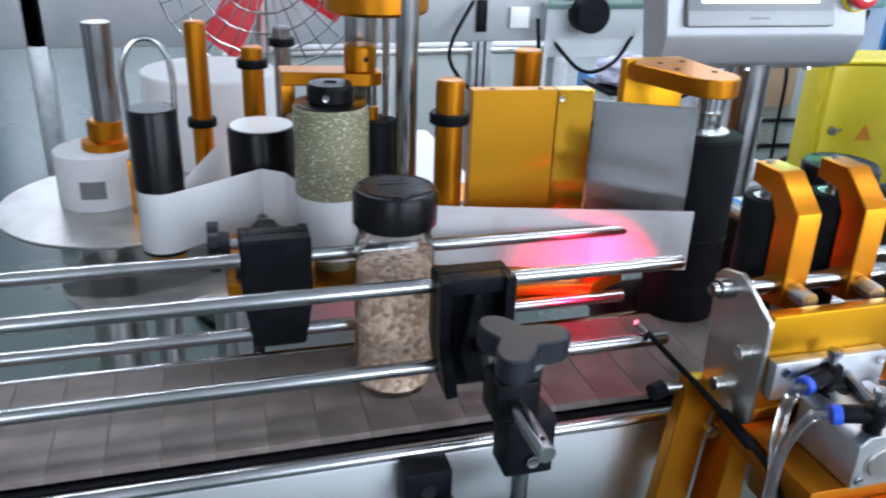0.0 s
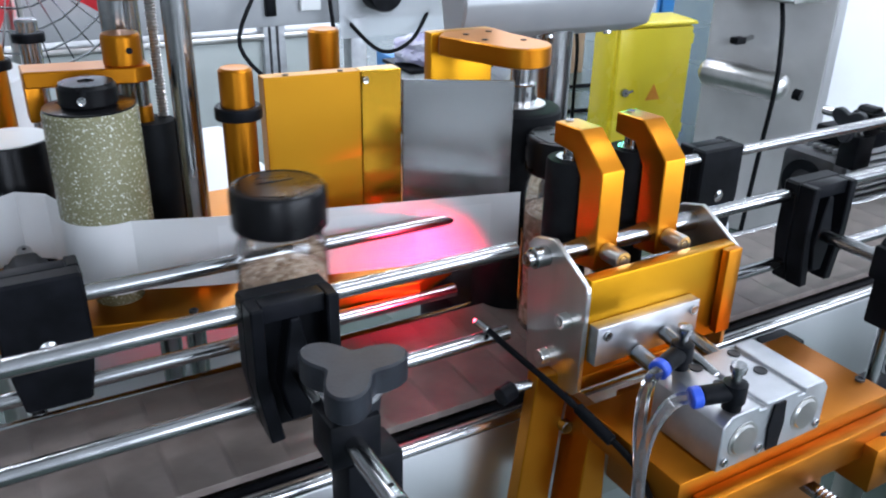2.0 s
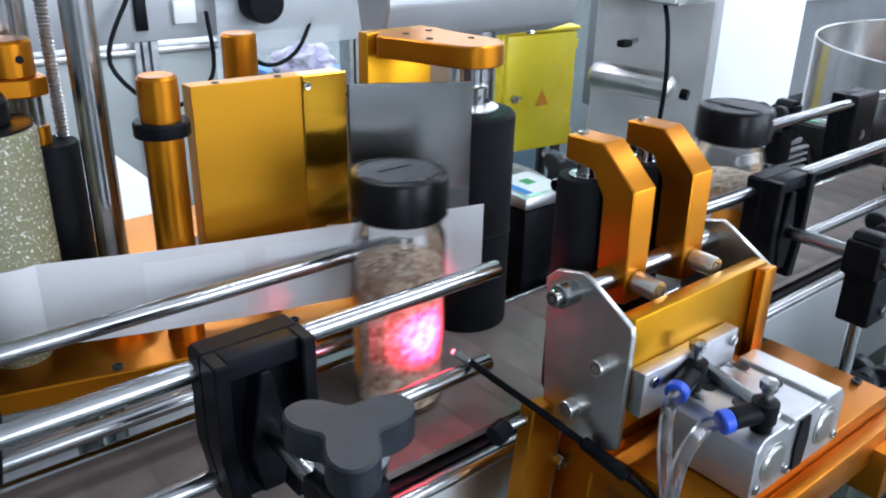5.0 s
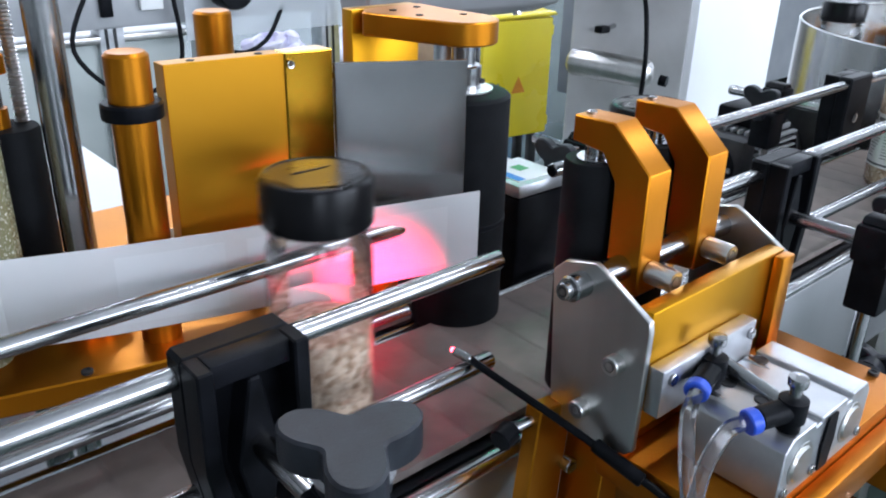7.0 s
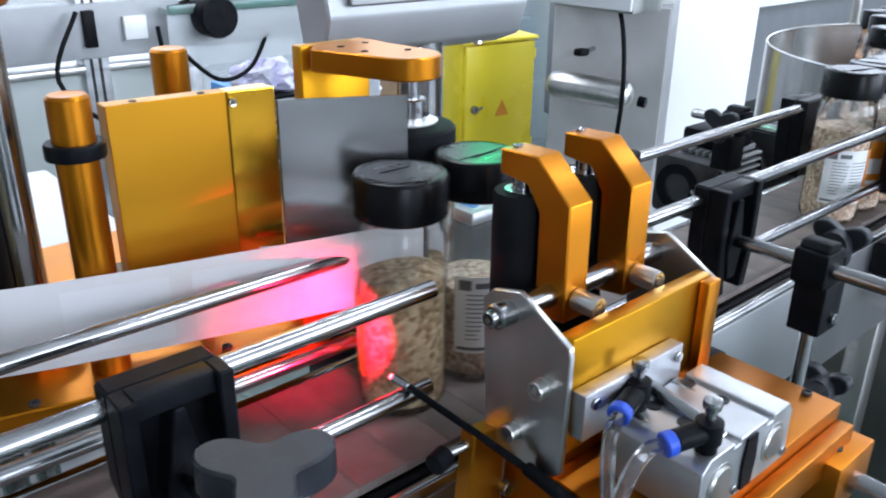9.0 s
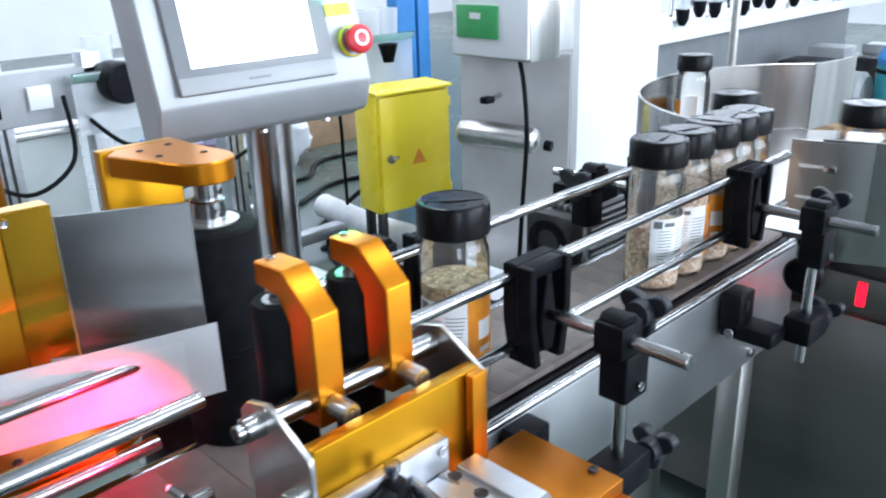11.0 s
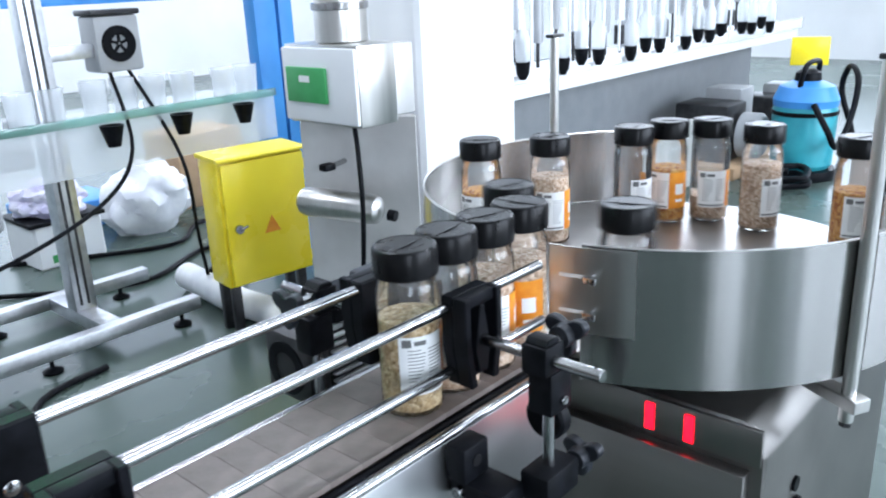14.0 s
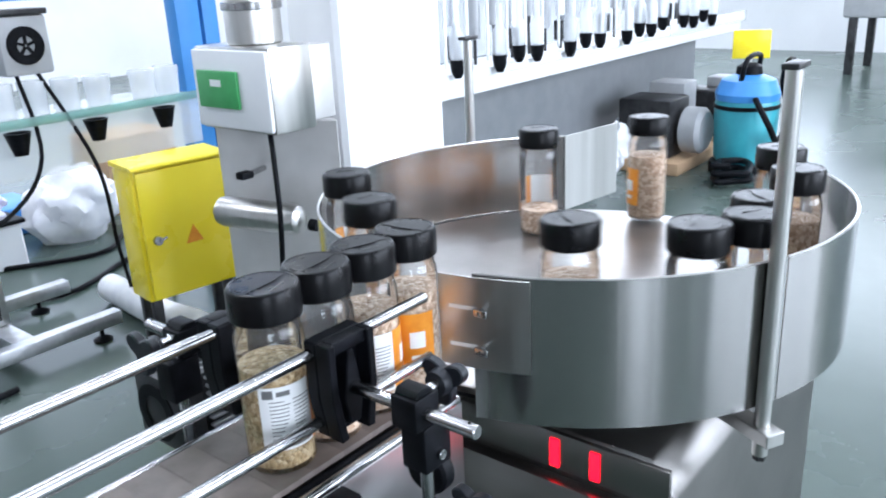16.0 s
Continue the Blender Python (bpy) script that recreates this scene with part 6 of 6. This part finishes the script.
def rotary_table():
    cx, cy = TABLE
    R = 0.346
    t = thing("rotary_table", cx, cy, FLOOR, "brushed steel rotary collecting table with a tall steel rim", "rotary table")
    # rim: open towards the conveyor between 168 and 190 degrees
    for a0, a1 in ((193, 247.5), (247.8, 322), (33, 168)):
        outer = arc(cx, cy, R, a0, a1, 48)
        rim = part("rim", ribbon(outer[::-1], 0.838, 1.000, 0.0022), RIMSTEEL, t, "tall brushed steel rim")
        part("rim_roll", pipe([(x, y, 1.0) for x, y in outer[::3]], 0.0016, 6, 2), STEEL, rim)
    # straight plates of the outlet
    part("outlet_plate", ribbon([(1.930, 0.694), (1.778, 0.7165)], 0.866, 1.0, 0.0022), STEEL, t, "bright steel outlet guide")
    part("outlet_plate", ribbon([(1.762, 0.313), (1.80, 0.36), (1.84, 0.372)], 0.866, 1.0, 0.0022), STEEL, t)
    ring = lathe([(R - 0.026, 0), (R - 0.018, 0), (R - 0.018, 0.012), (R - 0.026, 0.012)], cx, cy, "z", 0.8465, 72)
    part("under_ring", ring, DARKMETAL, t)
    disc = part("disc", lathe([(0, 0), (0.340, 0), (0.3415, 0.001), (0.3415, 0.008), (0.340, 0.009), (0, 0.009)], cx, cy, "z", 0.859, 96), DISC, t, "polished turning steel disc")
    part("hub", rod((cx, cy, 0.79), (cx, cy, 0.8588), 0.05, 28), DARKMETAL, t)
    # cabinet with a sloping shoulder
    bm_ = prism([(0.258, FLOOR + 0.05), (0.258, 0.765), (0.285, 0.803), (0.76, 0.803), (0.785, 0.765), (0.785, FLOOR + 0.05)], 1.225, 1.74, "x", 0.003)
    cab = part("cabinet", bm_, DOORSTEEL, t)
    part("upper_panel", box(1.2185, 1.2245, 0.262, 0.78, 0.755, 0.801, 0.001), DOORSTEEL, cab)
    part("lower_panel", box(1.2065, 1.2245, 0.275, 0.77, 0.36, 0.745, 0.001), DOORSTEEL, cab, "brushed steel door panel")
    # glowing red bars stand in for red light reflected by the steel
    for y in (0.391, 0.341):
        d = part("colour_plate", box(1.2158, 1.2183, y - 0.001, y + 0.011, 0.759, 0.794, 0.001), REDGLOW, cab, "red glowing bar standing in for a reflection in the steel")
    part("lock", lathe([(0, 0), (0.010, 0), (0.010, 0.004), (0, 0.004)], 1.33, 0.68, "y", 0.2542, 16), BLACK, cab)
    part("handle", box(1.325, 1.34, 0.2495, 0.2575, 0.60, 0.66, 0.002), BLACK, cab)
    for x in (1.27, 1.70):
        for y in (0.30, 0.74):
            part("foot", rod((x, y, FLOOR), (x, y, FLOOR + 0.05), 0.022), BLACK, cab)
    # rim posts on their arms
    for px, py, ax, ay, top in ((1.327, 0.209, 1.38, 0.31, 1.190), (1.672, 0.842, 1.62, 0.74, 1.172)):
        p = part("rim_post", rod((px, py, 0.785), (px, py, top), 0.0082, 24), STEEL, t)
        dx, dy = ax - px, ay - py
        n = math.hypot(dx, dy)
        ux, uy = dx / n, dy / n
        pts = [(px - ux * 0.02 - uy * 0.012, py - uy * 0.02 + ux * 0.012), (px - ux * 0.02 + uy * 0.012, py - uy * 0.02 - ux * 0.012), (ax + uy * 0.012, ay - ux * 0.012), (ax - uy * 0.012, ay + ux * 0.012)]
        part("post_arm", prism(pts, 0.804, 0.820, "z", 0.001), STEEL, p)
        part("post_cap", box(px - 0.016, px + 0.020, py - 0.008, py + 0.008, top + 0.0003, top + 0.006, 0.001), DARKMETAL, p)
        part("post_nut", lathe([(0, 0), (0.007, 0), (0.007, 0.006), (0, 0.006)], px, py, "z", 0.779, 6), DARKMETAL, p)
    # slotted joint plate at the inlet
    a = radians(205)
    jp = [(cx + (R + 0.0045) * math.cos(radians(q)), cy + (R + 0.0045) * math.sin(radians(q))) for q in (187, 191, 195, 199, 203)]
    plate = part("joint_plate", ribbon(jp, 0.898, 0.9985, -0.0025), STEEL, t)
    for z in (0.965, 0.923):
        q = radians(195)
        wx, wy = cx + (R + 0.008) * math.cos(q), cy + (R + 0.008) * math.sin(q)
        part("slot", ribbon([(cx + (R + 0.0075) * math.cos(radians(k)), cy + (R + 0.0075) * math.sin(radians(k))) for k in (189, 191.5, 194)], z - 0.002, z + 0.002, 0.0003), LABELWHITE, plate)
        wing = part("wing_nut", rod((wx, wy, z), (wx - 0.010, wy - 0.004, z), 0.003), CHROME, plate)
        part("wing", box(wx - 0.010, wx - 0.007, wy - 0.012, wy + 0.004, z - 0.004, z + 0.004, 0.001), CHROME, wing)
    part("inlet_plate", prism([(1.150, 0.452), (1.19, 0.40), (1.192, 0.403), (1.156, 0.456)], 0.835, 0.90, "z", 0.0003), STEEL_H, t)
    return disc


DISC_OB = rotary_table()

# geared motor behind the conveyor's end
def gear_motor():
    t = thing("gear_motor", 1.0, 0.73, 0.74, "dark grey ribbed gear motor behind the conveyor's end", "motor")
    my, mz = 0.735, 0.846
    m = part("motor", box(0.985, 1.090, my - 0.036, my + 0.036, mz - 0.038, mz + 0.038, 0.006), DARKMETAL, t)
    for k in range(8):
        z = mz - 0.034 + k * 0.0097
        part("rib", box(0.988, 1.088, my - 0.044, my - 0.0362, z, z + 0.0035, 0.0008), GREYP, m)
    for k in range(7):
        y = my - 0.032 + k * 0.0107
        part("rib", box(0.988, 1.088, y, y + 0.0035, mz + 0.0382, mz + 0.0455, 0.0008), GREYP, m)
    cover = part("fan_cover", box(0.948, 0.9845, my - 0.043, my + 0.043, mz - 0.044, mz + 0.044, 0.010), DARKMETAL, t)
    part("cover_screw", hexbolt(0.948, my - 0.026, mz, 0.004, 0.002, "x"), CHROME, cover)
    part("cover_ring", lathe([(0.020, 0), (0.034, 0), (0.034, 0.002), (0.020, 0.002)], my, mz, "x", 0.9465, 28), BLACK, cover)
    part("flange", lathe([(0, 0), (0.048, 0), (0.049, 0.002), (0.049, 0.010), (0, 0.010)], my, mz, "x", 1.0906, 32), DARKMETAL, t)
    part("gearbox", box(1.1008, 1.155, 0.66, 0.79, 0.775, 0.915, 0.008), DARKMETAL, t)
    part("terminal_box", box(1.0, 1.07, my - 0.035, my + 0.035, mz + 0.0455, mz + 0.072, 0.005), BLACK, t)
    part("mount", box(1.11, 1.13, 0.6295, 0.6597, 0.78, 0.84, 0.003), DARKMETAL, t)


gear_motor()

# ---- chain slats, last ----
PITCH, SPEED, COUNT, DROP, X_END = 0.0381, 0.245, 131, 0.10, 1.098
RUN = (COUNT * PITCH - 2 * DROP) / 2
SLATS = []


def slats():
    bm_ = box(0.0002, PITCH - 0.0002, 0.4805, 0.6075, BELT - 0.006, BELT, 0.0004)
    me = bpy.data.meshes.new("slat")
    bm_.transform(Matrix.Translation(-Vector(CONVEYOR.location)))
    bm_.to_mesh(me)
    bm_.free()
    me.materials.append(BELTMAT)
    for k in range(COUNT):
        ob = new("slat", me)
        ob.parent = CONVEYOR
        SLATS.append(ob)


def slat_place(s):
    """Where a slat is after the way s round the chain: top run, down, back below, up."""
    s %= COUNT * PITCH
    if s < RUN:
        return (X_END - RUN + s, 0, 0)
    if s < RUN + DROP:
        return (X_END, 0, RUN - s)
    if s < 2 * RUN + DROP:
        return (X_END - (s - RUN - DROP), 0, -DROP)
    return (X_END - RUN, 0, s - 2 * RUN - 2 * DROP)


slats()


# ---- what moves ----
def motions():
    out, hold = Matrix.Translation((0, -0.030, 0)), Matrix.Identity(4)
    base = pose(0.352, 0.43, 0.95)
    rows = [(0.0, base @ out)]
    for a, b in ((1.15, 2.35), (2.85, 4.10), (5.40, 6.52), (7.6, 8.88), (9.2, 10.28)):
        rows += [(a, base @ out), (a + 0.15, base), (b, base), (b + 0.13, base @ out)]
    rows.append((16.0, base @ out))
    walk(PRESS, rows)
    for ob, jar_rows in JAR_ROWS:
        if jar_rows[-1][0] < 16.0:
            jar_rows = jar_rows + [(16.0, jar_rows[-1][1])]
        walk(ob, jar_rows)
    loop = COUNT * PITCH
    for k, ob in enumerate(SLATS):
        times = {0.5 * i for i in range(33)}
        for corner in (0.0, RUN, RUN + DROP, 2 * RUN + DROP):
            for lap in (0, 1, 2):
                tc = (corner + lap * loop - k * PITCH) / SPEED
                for d in (-0.06, 0.06):
                    if 0 < tc + d < 16:
                        times.add(round(tc + d, 3))
        keep = sorted(times)
        walk(ob, [(t, pose(*slat_place(k * PITCH + SPEED * t))) for t in keep])
    walk(DISC_OB, [(float(t), pose(0, 0, 0, 0, 0, OMEGA * t)) for t in range(17)])


motions()
